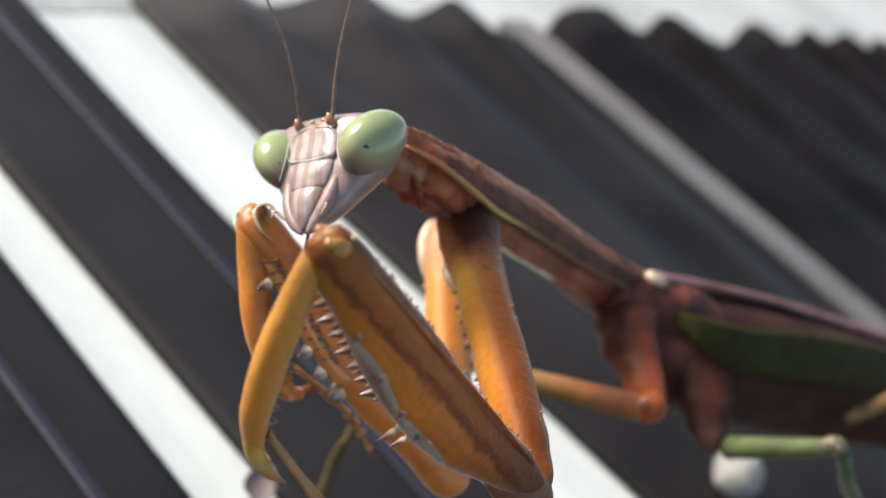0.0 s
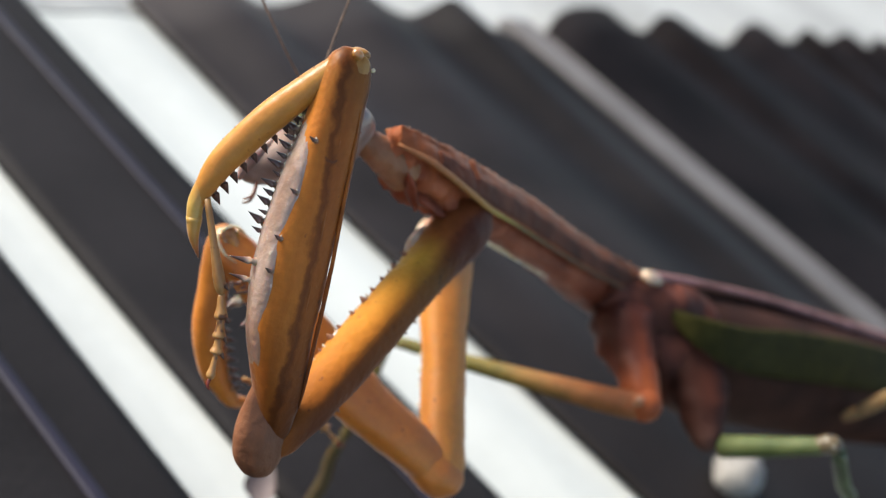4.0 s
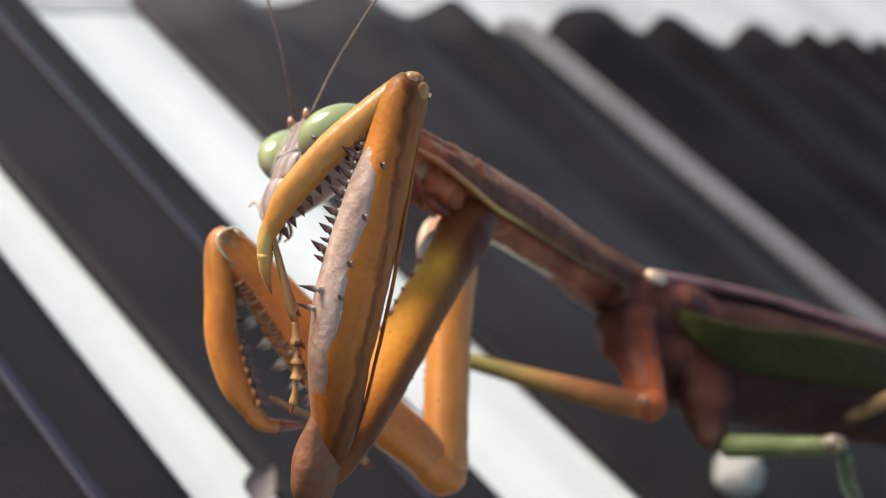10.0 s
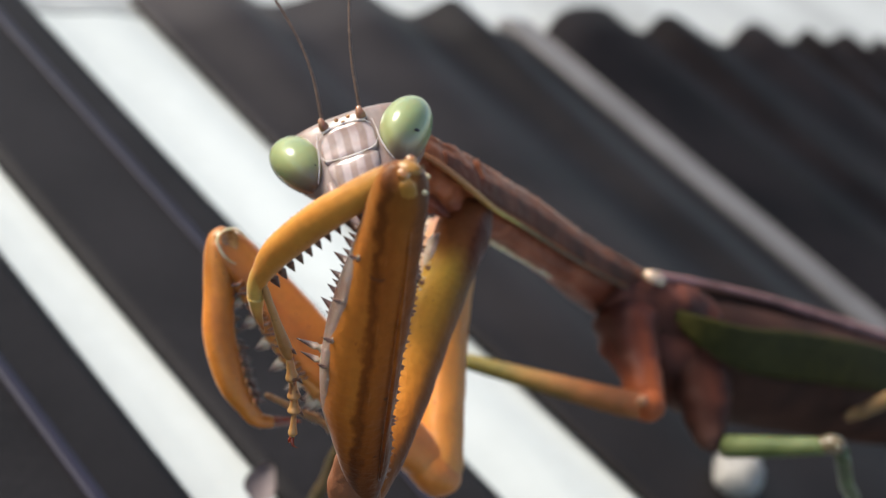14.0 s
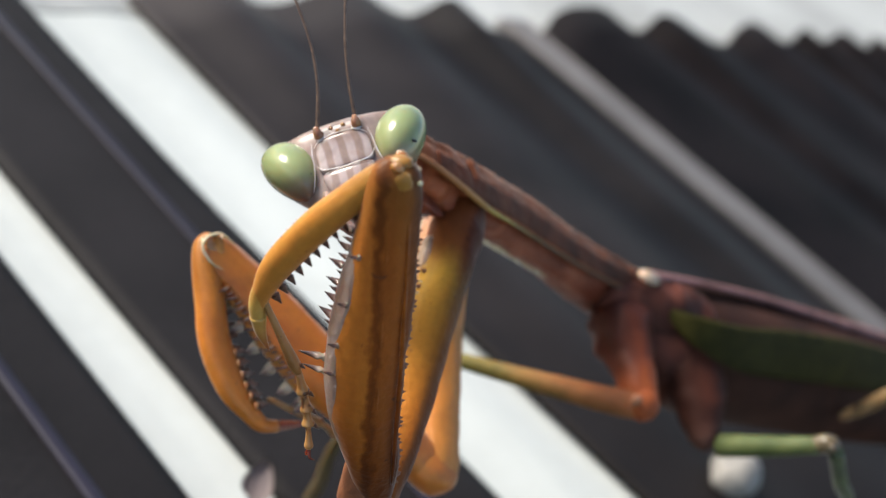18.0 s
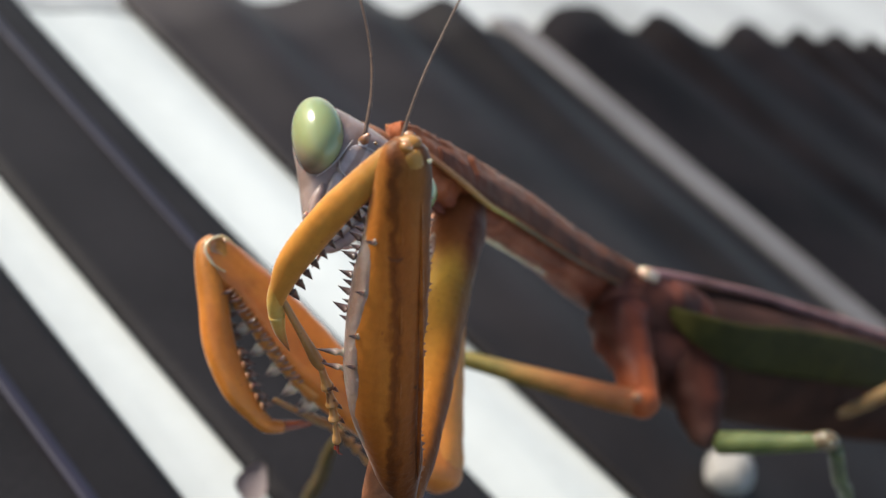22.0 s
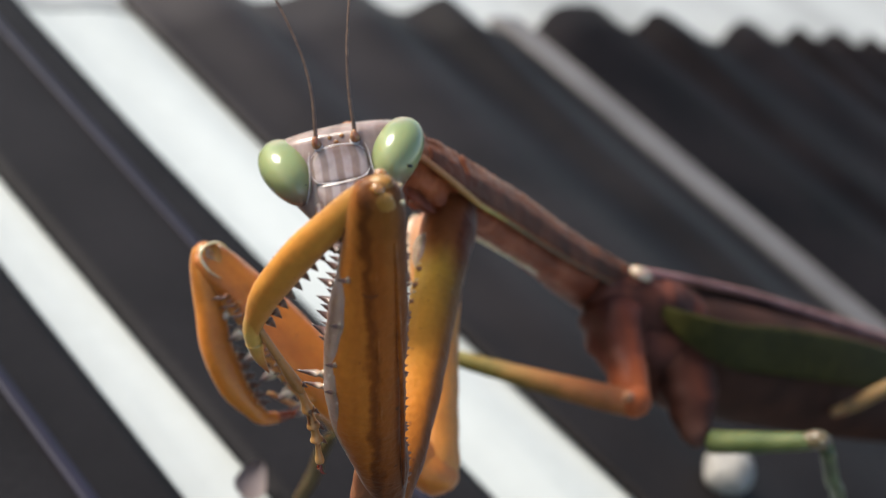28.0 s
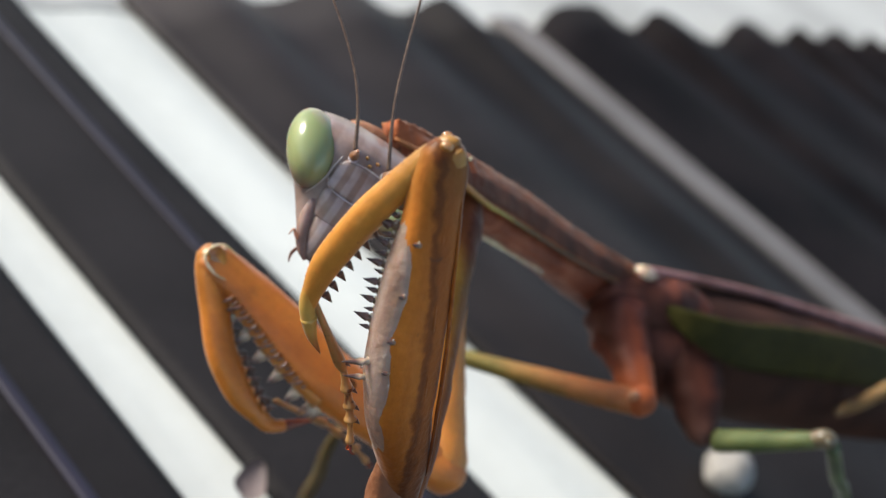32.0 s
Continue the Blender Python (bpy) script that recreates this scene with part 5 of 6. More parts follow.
TARSUS_N = [
    (0, -62.32, -23.66, 27.40, -132.5, -48.4, -118.4), (1, -61.97, -23.81, 28.09, -132.5, -48.4, -118.4), (1.5, -61.16, -22.94, 28.37, -132.5, -48.4, -118.4), (2, -56.70, -14.93, 29.23, -158.4, -20.5, -108.8),
    (2.5, -57.42, -13.79, 29.52, -159.3, -16.0, -95.8), (3, -57.52, -12.76, 29.58, -158.0, -22.9, -117.5), (3.5, -59.35, -13.66, 29.73, -152.0, -25.4, -130.1), (5.5, -56.79, -15.34, 29.72, -149.0, -25.8, -132.6),
    (6, -56.88, -14.79, 30.04, -145.2, -27.1, -153.1), (7, -60.73, -19.05, 29.45, -139.0, -22.1, -114.2), (8, -60.78, -19.10, 29.56, -142.4, -20.5, -108.8), (9, -60.85, -19.23, 29.75, -139.9, -20.4, -108.5),
    (9.5, -55.87, -16.34, 28.93, -139.0, -26.9, -145.0), (10, -57.21, -16.28, 29.40, -140.6, -26.5, -139.0), (11, -57.01, -15.84, 29.81, -151.7, -24.0, -122.2), (11.5, -57.24, -16.30, 28.67, -142.4, -23.7, -120.8),
    (12, -59.52, -18.38, 29.01, -138.4, -23.2, -118.7), (13, -59.77, -18.85, 29.31, -141.2, -20.9, -110.1), (14, -59.82, -18.78, 29.63, -145.0, -20.8, -109.8), (16.5, -56.39, -16.59, 29.16, -149.3, -25.2, -128.5),
    (17, -56.66, -17.11, 28.69, -147.5, -23.0, -117.9), (18, -59.44, -19.24, 29.06, -139.3, -21.7, -112.9), (19, -59.49, -19.16, 28.75, -139.3, -21.4, -111.9), (19.6, -59.60, -19.77, 29.45, -139.3, -20.5, -108.9),
    (20, -58.21, -19.14, 30.11, -142.1, -23.6, -120.8), (21, -57.58, -18.57, 29.28, -140.5, -24.7, -126.3), (22, -58.82, -19.37, 28.98, -134.4, -22.6, -116.7), (22.5, -60.46, -20.14, 28.48, -125.3, -23.4, -120.1),
    (23, -59.81, -19.24, 28.53, -131.0, -23.0, -118.7), (24, -59.39, -19.19, 28.65, -137.7, -21.4, -112.3), (25, -58.57, -19.96, 29.92, -137.3, -24.3, -124.4), (25.5, -58.24, -19.89, 29.71, -134.9, -24.5, -125.5),
    (27.5, -59.72, -19.81, 28.88, -131.8, -22.8, -117.6), (28, -60.07, -20.37, 28.71, -132.9, -21.2, -111.6), (29, -59.54, -19.91, 28.35, -138.0, -20.0, -107.5), (30, -59.53, -20.12, 28.85, -138.1, -20.7, -109.9),
    (31, -58.16, -20.39, 29.57, -134.8, -25.0, -128.5), (31.5, -58.35, -20.64, 29.40, -139.9, -22.1, -114.7), (32, -58.04, -20.35, 29.48, -140.9, -20.5, -109.2),
]
COXA_F = [
    (0, -38.97, -13.18, 25.17, 179.0, -59.3, -119.5), (1, -38.97, -13.18, 25.17, -178.7, -52.2, -119.2), (1.5, -38.97, -13.18, 25.17, -178.1, -52.7, -119.2), (2, -38.97, -13.18, 25.17, -176.2, -51.6, -119.2),
    (2.5, -38.97, -13.18, 25.17, 179.0, -59.6, -119.5), (3, -38.97, -13.18, 25.17, -178.7, -54.6, -119.3), (3.5, -38.97, -13.18, 25.17, -178.9, -54.9, -119.3), (5.5, -38.97, -13.18, 25.17, -179.8, -60.6, -119.6),
    (6, -38.97, -13.18, 25.17, -179.5, -56.4, -119.4), (7, -38.97, -13.18, 25.17, -179.8, -56.4, -119.4), (8, -38.97, -13.18, 25.17, -177.5, -51.2, -119.2), (9, -38.97, -13.18, 25.17, -178.2, -53.4, -119.2),
    (9.5, -38.97, -13.18, 25.17, -178.8, -55.8, -119.3), (10, -38.97, -13.18, 25.17, -179.2, -55.0, -119.3), (11, -38.97, -13.18, 25.17, -179.8, -57.7, -119.4), (11.5, -38.97, -13.18, 25.17, 179.4, -58.8, -119.5),
    (12, -38.97, -13.18, 25.17, -179.7, -57.1, -119.4), (13, -38.97, -13.18, 25.17, -179.7, -56.2, -119.4), (14, -38.97, -13.18, 25.17, -178.9, -53.2, -119.2), (16.5, -38.97, -13.18, 25.17, -179.5, -56.3, -119.4),
    (17, -38.97, -13.18, 25.17, -178.6, -54.3, -119.3), (18, -38.97, -13.18, 25.17, -178.9, -54.4, -119.5), (19, -38.97, -13.18, 25.17, -178.3, -52.4, -119.4), (19.6, -38.97, -13.18, 25.17, -177.8, -52.7, -119.5),
    (20, -38.97, -13.18, 25.17, -177.4, -53.1, -119.6), (21, -38.97, -13.18, 25.17, -178.0, -54.2, -119.8), (22, -38.97, -13.18, 25.17, -177.1, -53.6, -119.9), (22.5, -38.97, -13.18, 25.17, -176.9, -56.6, -120.1),
    (23, -38.97, -13.18, 25.17, -176.1, -53.5, -120.0), (24, -38.97, -13.18, 25.17, -176.2, -51.7, -119.9), (25, -38.97, -13.18, 25.17, -175.6, -52.8, -119.9), (25.5, -38.97, -13.18, 25.17, -175.2, -52.1, -119.9),
    (27.5, -38.97, -13.18, 25.17, -175.0, -51.0, -119.8), (28, -38.97, -13.18, 25.17, -175.2, -52.8, -119.9), (29, -38.97, -13.18, 25.17, -175.7, -52.7, -119.9), (30, -38.97, -13.18, 25.17, -175.1, -53.0, -119.9),
    (31, -38.97, -13.18, 25.17, -173.9, -50.9, -119.8), (31.5, -38.97, -13.18, 25.17, -174.9, -52.8, -119.9), (32, -38.97, -13.18, 25.17, -174.8, -52.7, -119.9),
]
FEMUR_F = [
    (0, -44.86, -23.12, 18.31, -29.7, 56.2, 90.4), (1, -43.82, -22.50, 17.03, -30.3, 56.7, 90.0), (1.5, -43.73, -22.62, 17.12, -31.2, 57.2, 89.6), (2, -43.22, -22.59, 17.01, -56.5, 46.0, 58.6),
    (2.5, -44.82, -23.05, 18.44, -56.1, 46.0, 58.8), (3, -43.96, -22.70, 17.53, -56.9, 46.1, 58.4), (3.5, -44.06, -22.78, 17.55, -56.4, 46.0, 58.6), (5.5, -44.70, -23.35, 18.60, -58.9, 46.5, 57.5),
    (6, -44.26, -22.83, 17.86, -58.5, 46.5, 57.7), (7, -44.33, -22.78, 17.88, -59.7, 46.7, 57.2), (8, -43.47, -22.41, 16.92, -57.1, 46.2, 58.3), (9, -43.78, -22.62, 17.29, -58.0, 46.3, 57.9),
    (9.5, -44.14, -22.92, 17.67, -58.5, 46.4, 57.7), (10, -44.10, -22.69, 17.59, -58.0, 46.4, 57.9), (11, -44.46, -23.00, 18.05, -59.0, 46.5, 57.5), (11.5, -44.73, -23.08, 18.24, -58.4, 46.4, 57.7),
    (12, -44.37, -22.92, 17.97, -59.7, 46.7, 57.2), (13, -44.34, -22.88, 17.76, -58.0, 46.3, 57.9), (14, -43.90, -22.52, 17.27, -57.1, 46.2, 58.3), (16.5, -44.32, -22.91, 17.76, -58.9, 46.5, 57.5),
    (17, -43.95, -22.69, 17.47, -58.9, 46.5, 57.5), (18, -44.03, -22.64, 17.50, -59.7, 46.7, 57.1), (19, -43.76, -22.49, 17.10, -59.3, 46.6, 57.2), (19.6, -43.70, -22.55, 17.19, -59.2, 46.5, 57.2),
    (20, -43.65, -22.63, 17.25, -58.5, 46.4, 57.5), (21, -43.90, -22.75, 17.42, -60.5, 46.8, 56.5), (22, -43.66, -22.70, 17.36, -61.2, 46.8, 56.1), (22.5, -43.91, -23.15, 17.84, -62.9, 47.1, 55.4),
    (23, -43.47, -22.79, 17.35, -62.0, 47.0, 55.7), (24, -43.35, -22.56, 17.02, -60.8, 46.8, 56.3), (25, -43.33, -22.82, 17.17, -61.9, 47.0, 55.8), (25.5, -43.16, -22.71, 17.11, -61.6, 46.9, 55.9),
    (27.5, -43.03, -22.58, 16.94, -62.1, 47.0, 55.7), (28, -43.26, -22.87, 17.19, -61.9, 47.0, 55.8), (29, -43.34, -22.80, 17.15, -61.8, 47.0, 55.8), (30, -43.25, -22.90, 17.21, -62.7, 47.2, 55.4),
    (31, -42.83, -22.73, 16.88, -62.7, 47.2, 55.4), (31.5, -43.19, -22.89, 17.19, -63.0, 47.2, 55.3), (32, -43.16, -22.89, 17.17, -63.0, 47.2, 55.3),
]
TIBIA_F = [
    (0, -52.70, -11.73, 25.92, 156.5, 37.0, 96.1), (1, -51.76, -11.08, 24.50, 155.8, 35.2, 96.9), (1.5, -51.78, -11.17, 24.40, 157.5, 33.6, 95.9), (2, -51.15, -10.34, 23.04, 143.7, 43.7, 60.0),
    (2.5, -52.71, -10.80, 24.54, 149.7, 30.0, 65.4), (3, -51.94, -10.44, 23.48, 149.8, 18.0, 69.8), (3.5, -51.97, -10.53, 23.60, 148.9, 18.6, 70.5), (5.5, -52.90, -11.08, 24.17, 145.5, 20.2, 71.7),
    (6, -52.41, -10.56, 23.52, 147.1, 21.4, 70.0), (7, -52.61, -10.49, 23.32, 139.8, 43.8, 59.3), (8, -51.47, -10.15, 22.84, 145.3, 36.0, 63.9), (9, -51.87, -10.35, 23.06, 144.1, 32.1, 66.3),
    (9.5, -52.28, -10.65, 23.35, 136.9, 34.4, 67.7), (10, -52.20, -10.42, 23.34, 142.1, 43.9, 59.5), (11, -52.66, -10.71, 23.64, 143.4, 28.3, 68.6), (11.5, -52.88, -10.81, 23.91, 138.0, 34.7, 67.0),
    (12, -52.66, -10.64, 23.40, 136.6, 45.4, 58.3), (13, -52.43, -10.60, 23.52, 139.0, 36.1, 65.6), (14, -51.90, -10.24, 23.19, 143.3, 38.6, 62.9), (16.5, -52.52, -10.63, 23.35, 139.2, 33.5, 67.3),
    (17, -52.14, -10.40, 23.06, 134.4, 43.3, 60.4), (18, -52.30, -10.34, 22.94, 137.1, 45.3, 58.2), (19, -51.96, -10.18, 22.64, 135.9, 45.7, 58.0), (19.6, -51.90, -10.24, 22.72, 137.8, 45.1, 58.3),
    (20, -51.75, -10.32, 22.94, 136.2, 45.7, 58.1), (21, -52.22, -10.42, 22.71, 133.4, 46.1, 57.1), (22, -52.02, -10.35, 22.54, 135.6, 45.5, 57.3), (22.5, -52.45, -10.79, 22.72, 136.1, 40.2, 61.3),
    (23, -51.91, -10.43, 22.38, 138.8, 33.3, 66.2), (24, -51.65, -10.20, 22.29, 138.0, 41.0, 60.8), (25, -51.75, -10.47, 22.23, 135.2, 34.8, 66.8), (25.5, -51.56, -10.35, 22.23, 134.3, 45.8, 56.9),
    (27.5, -51.47, -10.21, 21.97, 137.0, 41.0, 60.7), (28, -51.69, -10.51, 22.22, 135.2, 34.9, 66.7), (29, -51.76, -10.44, 22.21, 136.3, 34.5, 66.6), (30, -51.76, -10.53, 22.12, 135.3, 34.9, 66.5),
    (31, -51.34, -10.36, 21.78, 131.9, 45.2, 57.3), (31.5, -51.73, -10.53, 22.03, 134.2, 37.1, 64.8), (32, -51.70, -10.52, 22.02, 134.9, 39.2, 62.6),
]
TARSUS_F = [
    (0, -50.13, -15.91, 20.03, -138.0, -48.5, -77.8), (1, -49.06, -15.02, 18.50, -138.0, -48.5, -77.8), (1.5, -49.40, -15.05, 18.24, -138.0, -48.5, -77.8), (2, -50.27, -16.21, 18.18, -120.6, -49.1, -91.2),
    (2.5, -51.47, -15.25, 18.41, -120.6, -49.1, -91.2), (3, -49.92, -13.51, 16.75, -120.6, -49.1, -91.2), (3.5, -49.83, -13.67, 16.94, -120.6, -49.1, -91.2), (5.5, -50.33, -14.41, 17.76, -120.6, -49.1, -91.2),
    (6, -50.18, -14.05, 17.07, -120.6, -49.1, -91.2), (7, -51.33, -16.44, 18.66, -120.6, -49.1, -91.2), (8, -50.09, -15.29, 17.32, -120.6, -49.1, -91.2), (9, -49.97, -15.09, 17.35, -120.6, -49.1, -91.2),
    (9.5, -49.48, -15.60, 18.21, -120.6, -49.1, -91.2), (10, -51.19, -16.33, 18.57, -120.6, -49.1, -91.2), (11, -50.35, -15.02, 17.74, -120.6, -49.1, -91.2), (11.5, -50.29, -15.82, 18.72, -120.6, -49.1, -91.2),
    (12, -51.17, -16.76, 19.03, -120.6, -49.1, -91.2), (13, -50.13, -15.78, 18.35, -120.6, -49.1, -91.2), (14, -50.46, -15.66, 17.96, -120.6, -49.1, -91.2), (16.5, -50.00, -15.53, 18.01, -120.6, -49.1, -91.2),
    (17, -50.08, -16.34, 18.67, -120.6, -49.1, -91.2), (18, -50.86, -16.45, 18.54, -120.5, -49.1, -91.3), (19, -50.42, -16.34, 18.34, -120.5, -49.1, -91.4), (19.6, -50.53, -16.33, 18.27, -120.5, -49.1, -91.5),
    (20, -50.23, -16.47, 18.63, -120.4, -49.1, -91.5), (21, -50.49, -16.65, 18.58, -120.4, -49.1, -91.6), (22, -50.51, -16.51, 18.25, -120.3, -49.1, -91.8), (22.5, -50.37, -16.47, 18.01, -120.3, -49.1, -91.8),
    (23, -49.43, -15.35, 17.05, -120.2, -49.1, -91.8), (24, -49.88, -15.93, 17.52, -120.3, -49.1, -91.8), (25, -48.85, -15.50, 17.23, -120.3, -49.1, -91.8), (25.5, -49.95, -16.55, 18.03, -120.3, -49.1, -91.8),
    (27.5, -49.60, -15.96, 17.26, -120.3, -49.2, -91.8), (28, -48.80, -15.56, 17.23, -120.3, -49.2, -91.8), (29, -49.00, -15.46, 17.11, -120.3, -49.2, -91.8), (30, -48.90, -15.59, 17.11, -120.3, -49.2, -91.8),
    (31, -49.37, -16.53, 17.69, -120.3, -49.2, -91.8), (31.5, -48.98, -15.84, 17.22, -120.3, -49.2, -91.8), (32, -49.32, -16.08, 17.31, -120.3, -49.2, -91.8),
]
HEAD = [
    (0, -51.97, -12.92, 30.20, 64.7, -45.3, -78.7), (1, -52.34, -13.30, 30.92, 69.1, -36.3, -85.9), (1.5, -51.19, -12.20, 30.41, 63.5, -36.7, -88.5), (2, -50.54, -10.72, 30.02, 73.6, -38.6, -130.4),
    (2.5, -50.55, -10.69, 29.97, 81.9, -37.2, -138.4), (3, -50.73, -10.55, 29.90, 80.3, -39.9, -138.7), (3.5, -50.21, -10.40, 29.88, 84.2, -38.0, -147.9),
    (5.5, -51.05, -11.48, 30.03, 73.8, -36.8, -109.9), (6, -50.27, -11.87, 30.87, 81.2, -33.6, -95.8), (7, -51.69, -13.77, 31.08, 55.1, -43.4, -55.9), (8, -51.88, -14.32, 31.22, 42.5, -45.8, -40.0),
    (9, -51.96, -14.08, 31.36, 45.9, -48.5, -44.7), (9.5, -51.58, -11.98, 29.39, 94.5, -43.4, -117.7), (10, -51.04, -11.39, 29.13, 86.9, -46.2, -120.0), (11, -50.47, -12.15, 30.90, 76.4, -34.5, -90.9),
    (11.5, -51.55, -13.97, 31.82, 59.6, -12.4, -62.7), (12, -51.76, -14.03, 31.30, 55.6, -33.8, -50.4), (13, -51.79, -14.33, 31.27, 42.9, -45.2, -40.1), (14, -51.82, -14.29, 31.38, 42.0, -45.6, -40.0),
    (16.5, -50.18, -12.11, 29.95, 70.8, -18.4, -84.0), (17, -51.12, -14.24, 31.47, 61.3, -6.6, -54.5), (17.5, -51.23, -14.30, 31.42, 58.42, -11.94, -51.63), (18, -51.86, -14.61, 31.15, 42.1, -42.2, -35.4), (19, -51.89, -14.48, 31.29, 39.5, -45.5, -34.7),
    (19.6, -52.13, -13.84, 30.82, 53.1, -40.3, -70.8), (20, -49.71, -11.12, 28.19, 99.1, -13.7, -105.4), (21, -52.33, -14.73, 30.86, 68.2, -9.9, -75.6), (22, -51.20, -15.08, 30.50, 64.5, 12.3, -45.0),
    (22.5, -51.57, -14.38, 30.37, 64.4, -26.2, -60.4), (23, -51.54, -14.50, 30.50, 62.8, -45.5, -45.9), (24, -51.93, -14.37, 30.87, 45.1, -50.0, -41.6), (25, -50.55, -12.27, 29.13, 91.1, -19.1, -95.6),
    (25.5, -50.76, -12.47, 29.03, 90.3, -6.2, -92.4), (27.5, -51.91, -15.77, 31.19, 68.1, -10.0, -60.3), (28, -51.20, -14.69, 30.40, 63.9, -38.0, -44.8), (29, -51.34, -14.71, 30.70, 53.1, -44.5, -35.6),
    (30, -51.68, -14.50, 30.86, 47.3, -48.8, -40.4), (31, -50.74, -12.84, 28.55, 97.6, -4.6, -99.4), (31.5, -51.50, -14.39, 29.72, 90.8, -4.7, -68.6), (32, -51.09, -15.24, 29.84, 80.3, 7.2, -49.7),
]
ANT_L = [
    (0, -51.96, -11.34, 30.59, 4.3, 51.1, 105.7), (1, -52.24, -11.80, 31.57, -0.1, 50.8, 102.9), (1.5, -50.88, -10.72, 31.03, -0.6, 44.3, 96.8), (2, -49.48, -9.63, 30.62, -46.0, 43.5, 51.6),
    (2.5, -49.50, -9.61, 30.60, -49.2, 32.4, 40.8), (3, -49.62, -9.49, 30.46, -47.3, 30.3, 39.4), (3.5, -49.02, -9.46, 30.49, -55.0, 19.2, 30.1), (5.5, -50.45, -10.10, 30.67, -16.8, 40.0, 71.3),
    (6, -50.21, -10.41, 31.60, -0.7, 33.2, 84.2), (7, -52.07, -12.23, 31.47, 18.5, 41.6, 122.5), (8, -52.42, -12.79, 31.44, 29.1, 45.5, 139.6), (9, -52.46, -12.54, 31.55, 30.8, 52.8, 142.5),
    (9.5, -51.23, -10.44, 29.82, -27.0, 43.0, 62.3), (10, -50.45, -9.91, 29.51, -27.0, 40.7, 59.6), (11, -50.41, -10.68, 31.60, 1.3, 33.3, 88.7), (11.5, -51.65, -12.80, 32.96, 22.3, 31.5, 130.5),
    (12, -52.24, -12.60, 31.94, 23.4, 34.7, 130.3), (13, -52.34, -12.81, 31.51, 32.2, 47.2, 143.1), (14, -52.35, -12.76, 31.60, 33.5, 49.0, 145.8), (16.5, -50.13, -10.88, 31.03, 8.6, 38.3, 104.8),
    (17, -51.35, -13.22, 32.72, 26.3, 26.1, 137.3), (17.5, -51.52, -13.21, 32.53, 26.72, 27.93, 137.60), (18, -52.51, -13.14, 31.46, 29.1, 38.3, 139.3), (19, -52.51, -12.98, 31.49, 38.0, 48.8, 151.7), (19.6, -52.05, -12.28, 31.28, 16.8, 51.5, 123.8),
    (20, -49.91, -9.92, 29.28, -17.8, 38.4, 69.7), (21, -52.36, -13.66, 32.10, 16.4, 36.4, 117.3), (22, -51.32, -14.49, 32.02, 34.8, 22.5, 151.9), (22.5, -51.95, -13.06, 31.25, 24.7, 45.6, 133.1),
    (23, -52.36, -13.14, 30.88, 29.0, 51.4, 138.9), (24, -52.49, -12.84, 31.01, 36.1, 55.7, 149.2), (25, -50.76, -11.02, 30.17, -7.3, 43.0, 83.8), (25.5, -51.03, -11.50, 30.31, -2.4, 40.3, 87.4),
    (27.5, -52.22, -14.75, 32.42, 25.1, 36.3, 132.5), (28, -52.01, -13.40, 30.98, 30.0, 44.3, 139.5), (29, -52.20, -13.37, 31.05, 38.5, 50.5, 151.6), (30, -52.32, -13.01, 31.05, 35.6, 54.2, 148.7),
    (31, -51.07, -11.85, 29.81, -9.8, 39.4, 75.0), (31.5, -52.14, -13.65, 31.03, 10.2, 46.1, 110.6), (32, -51.55, -14.80, 31.35, 29.8, 35.4, 138.5),
]
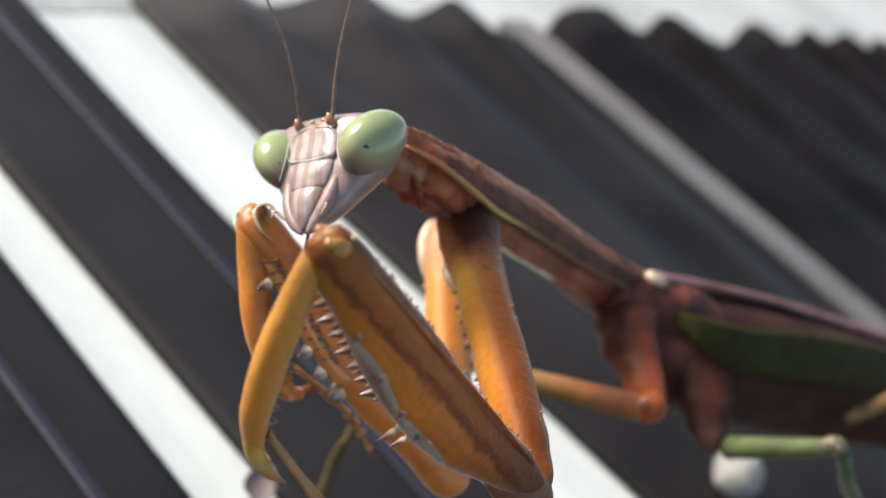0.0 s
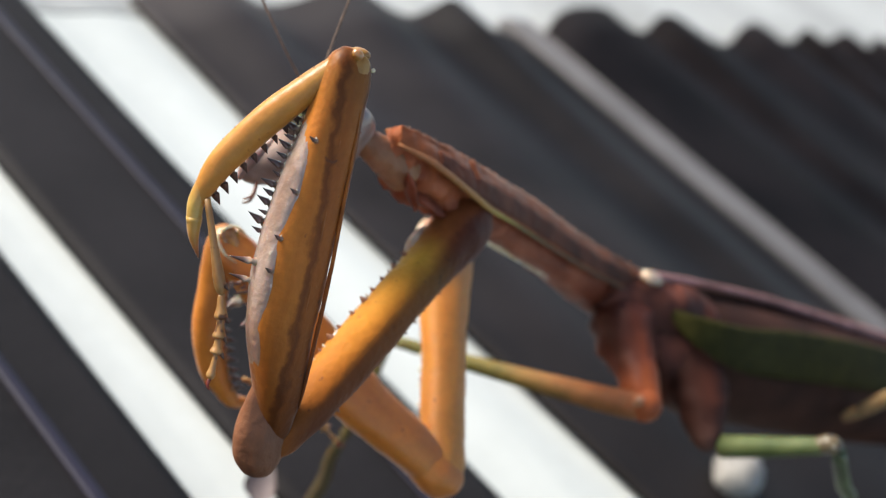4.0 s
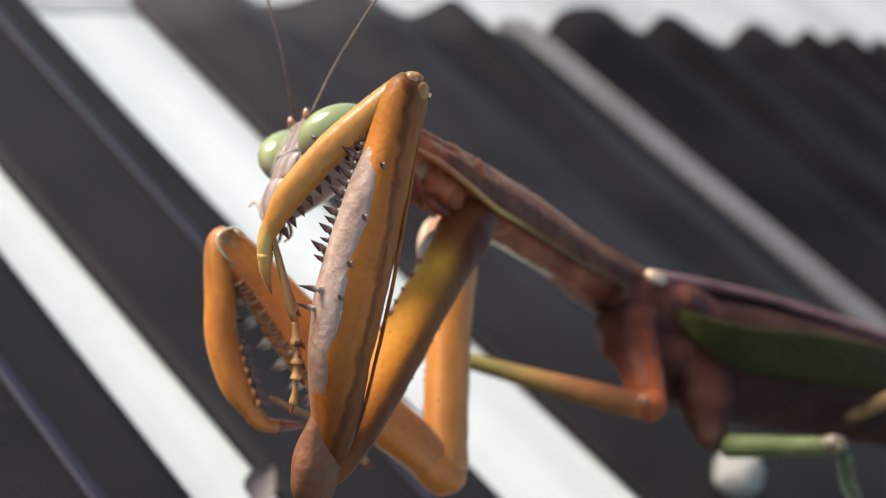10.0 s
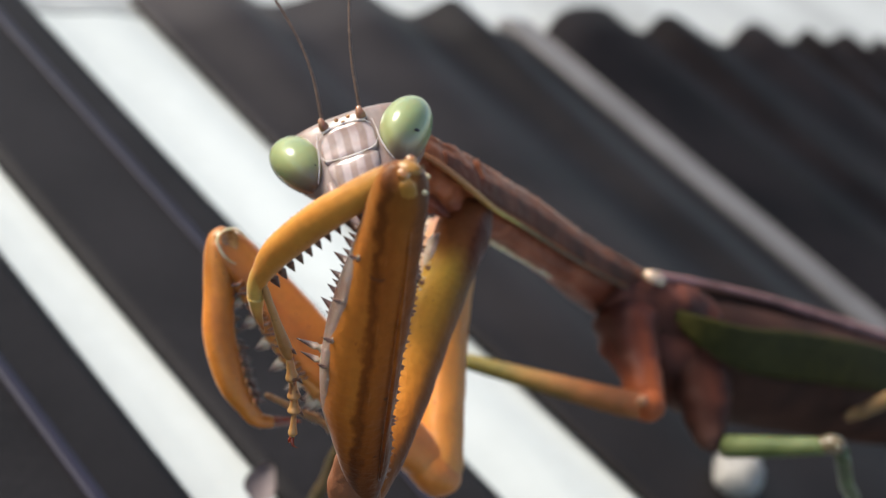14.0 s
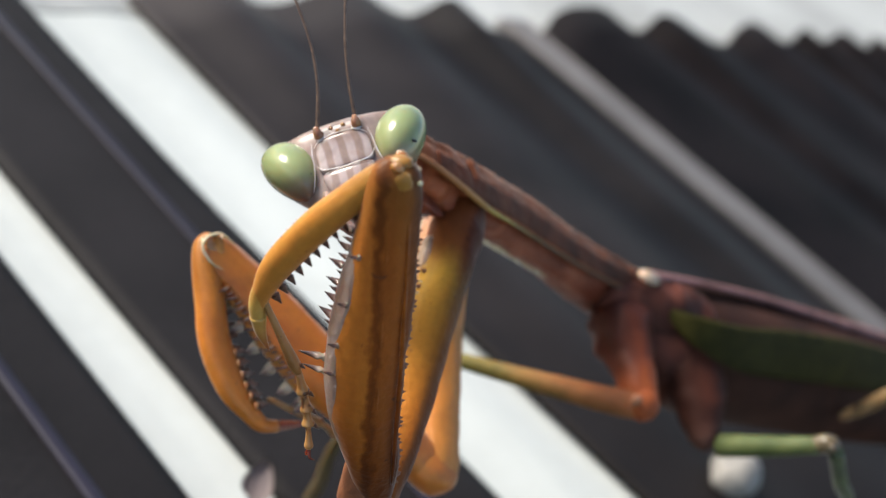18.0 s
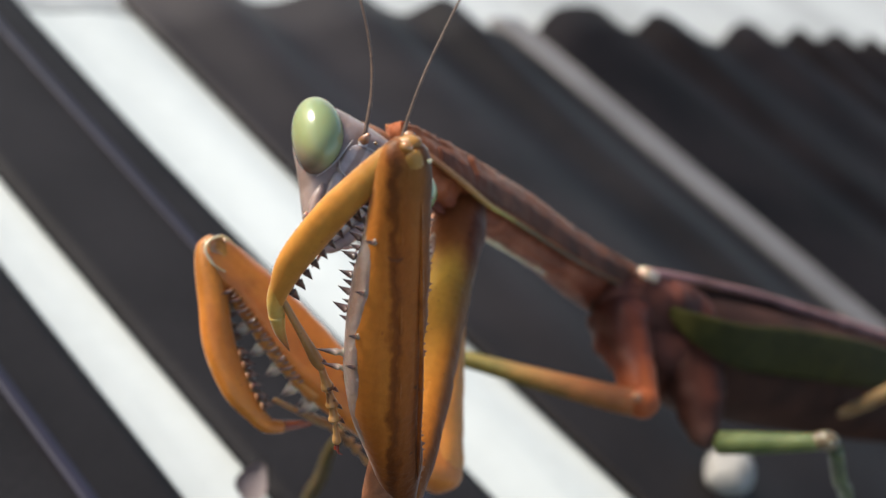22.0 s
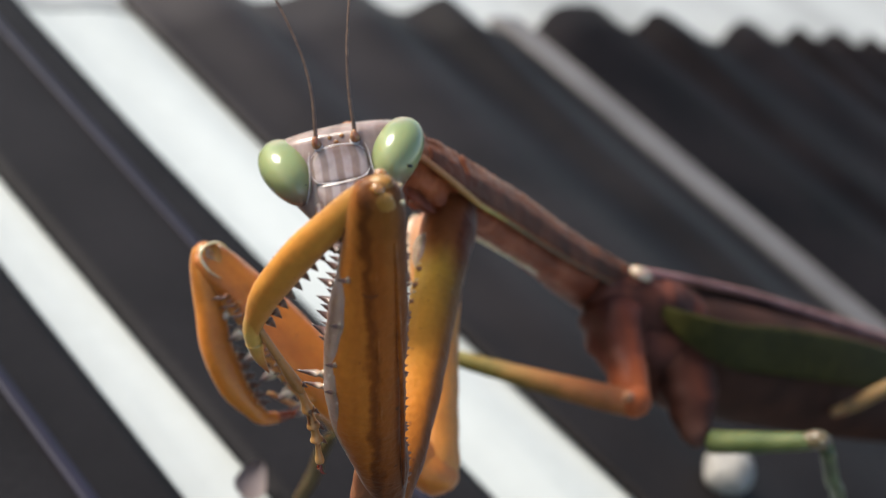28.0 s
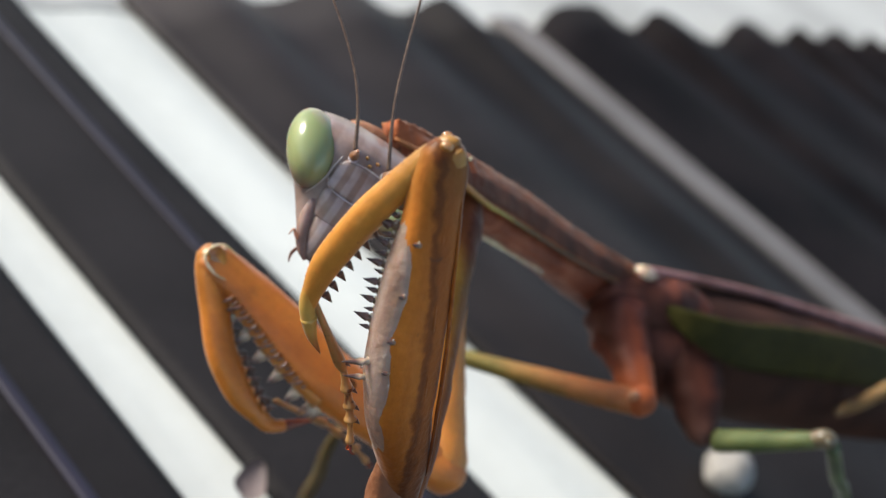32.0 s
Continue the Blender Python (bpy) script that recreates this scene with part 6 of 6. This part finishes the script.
ANT_R = [
    (0, -51.74, -12.46, 31.75, 10.2, 27.4, 92.1), (1, -52.14, -13.11, 32.53, 9.3, 23.2, 88.7), (1.5, -50.85, -12.02, 32.00, 8.8, 23.4, 84.4), (2, -50.30, -10.60, 31.63, -16.1, 22.9, 44.7),
    (2.5, -50.47, -10.48, 31.59, -7.5, 21.6, 39.3), (3, -50.56, -10.32, 31.51, -3.5, 20.9, 37.9), (3.5, -50.11, -10.15, 31.49, -8.4, 19.5, 30.1), (5.5, -50.89, -11.33, 31.65, 11.3, 18.4, 64.6),
    (6, -50.34, -11.76, 32.50, 21.9, 8.2, 80.4), (7, -51.41, -13.21, 32.59, 16.8, 28.5, 112.9), (8, -51.55, -13.52, 32.61, 21.0, 34.0, 125.9), (9, -51.70, -13.30, 32.77, 17.5, 33.8, 119.7),
    (9.5, -51.78, -11.49, 30.94, 10.7, 19.9, 64.2), (10, -51.02, -10.89, 30.69, 11.2, 19.4, 58.5), (11, -50.43, -12.02, 32.52, 20.8, 6.3, 82.5), (11.5, -50.92, -14.22, 33.30, 21.6, 3.3, 112.0),
    (12, -51.38, -13.64, 32.85, 20.5, 21.5, 120.9), (13, -51.46, -13.54, 32.66, 21.6, 31.7, 124.4), (14, -51.48, -13.50, 32.77, 20.5, 33.1, 124.8), (16.5, -49.97, -12.41, 31.54, 18.6, 11.8, 93.7),
    (17, -50.41, -14.54, 32.91, 22.1, -1.4, 121.2), (17.5, -50.58, -14.43, 32.86, 22.42, 3.40, 122.66), (18, -51.52, -13.83, 32.55, 24.2, 30.6, 130.9), (19, -51.57, -13.63, 32.65, 21.2, 28.6, 125.0), (19.6, -51.64, -13.45, 32.33, 11.1, 29.8, 100.4),
    (20, -50.33, -11.44, 29.67, 20.8, 9.8, 75.3), (21, -51.96, -15.21, 32.38, 20.1, 13.7, 105.9), (22, -50.20, -15.62, 31.68, 24.9, -0.3, 140.6), (22.5, -51.23, -14.33, 31.97, 20.7, 22.2, 117.5),
    (23, -51.56, -13.96, 32.04, 22.2, 31.6, 125.9), (24, -51.71, -13.54, 32.26, 18.3, 32.6, 119.9), (25, -50.91, -12.56, 30.70, 22.7, 7.4, 84.7), (25.5, -51.10, -13.12, 30.49, 25.6, 3.1, 87.7),
    (27.5, -51.42, -16.14, 32.70, 22.8, 12.1, 120.5), (28, -51.10, -14.30, 31.98, 24.7, 29.1, 130.3), (29, -51.26, -14.04, 32.19, 23.8, 24.3, 128.9), (30, -51.50, -13.70, 32.28, 19.8, 30.1, 121.7),
    (31, -51.33, -13.45, 29.94, 25.0, 6.8, 80.3), (31.5, -51.55, -15.16, 31.17, 21.2, 15.2, 111.3), (32, -50.51, -16.03, 31.14, 27.4, 15.1, 134.2),
]
SWAY = [(0, -0.01, -0.06, -0.07), (0.5, 0.02, -0.05, -0.01), (1, -0.07, 0.06, -0.08), (1.5, -0.14, 0.13, -0.13), (2, 0.10, -0.06, 0.12), (2.5, -0.26, 0.28, -0.20), (3, 0.07, -0.08, 0.05), (3.5, -0.05, 0.03, -0.06), (5.5, -0.26, 0.26, -0.22), (6, -0.07, 0.06, -0.08), (6.5, -0.07, 0.06, -0.08), (7, -0.07, 0.06, -0.08), (7.5, -0.14, 0.13, -0.13), (8, -0.05, 0.05, -0.04), (8.5, -0.05, 0.05, -0.04), (9, -0.14, 0.15, -0.11), (9.5, -0.12, 0.13, -0.09), (10, 0.00, 0.00, 0.00), (10.5, 0.03, 0.02, 0.07), (11, -0.12, 0.13, -0.09), (11.5, -0.19, 0.20, -0.14), (12, -0.12, 0.13, -0.09), (12.5, 0.00, 0.00, 0.00), (13, 0.00, 0.00, 0.00), (13.5, -0.05, 0.05, -0.04), (14, -0.05, 0.03, -0.06), (14.5, 0.02, -0.05, -0.01), (16.5, 0.00, 0.00, 0.00), (17, -0.01, 0.06, 0.03), (17.5, -0.08, 0.08, -0.07), (18, -0.17, 0.17, -0.14), (18.5, -0.03, 0.06, 0.00), (19, -0.02, 0.07, 0.03), (19.5, -0.04, 0.07, -0.01), (20, -0.09, 0.12, -0.05), (20.5, -0.21, 0.24, -0.14), (21, -0.07, 0.11, -0.02), (21.5, 0.01, 0.07, 0.08), (22, 0.06, 0.01, 0.11), (22.5, -0.09, 0.12, -0.05), (23, -0.12, 0.12, -0.10), (23.5, -0.08, 0.09, -0.05), (24, 0.01, -0.01, 0.02), (24.5, 0.01, 0.04, 0.06), (25, -0.09, 0.14, -0.02), (25.5, -0.24, 0.25, -0.18), (27.5, -0.16, 0.22, -0.07), (28, -0.20, 0.27, -0.11), (28.5, -0.05, 0.18, 0.07), (29, -0.05, 0.18, 0.07), (29.5, -0.12, 0.26, 0.02), (30, -0.15, 0.28, -0.00), (30.5, -0.05, 0.18, 0.07), (31, 0.02, 0.10, 0.12), (31.5, -0.08, 0.18, 0.03), (32, -0.01, 0.11, 0.08),]



def motions():
    walk(mantis, [(t, mm(FOOT.x + x, FOOT.y + y, FOOT.z + z)) for t, x, y, z in SWAY])
    for ob, rows in ((head, HEAD), (antenna_r, ANT_L), (antenna_l, ANT_R), (coxa_l, COXA_N), (femur_l, FEMUR_N), (tibia_l, TIBIA_N), (tarsus_l, TARSUS_N),
                     (coxa_r, COXA_F), (femur_r, FEMUR_F), (tibia_r, TIBIA_F), (tarsus_r, TARSUS_F)):
        walk(ob, [(t, mm(*p)) for t, *p in rows])


motions()
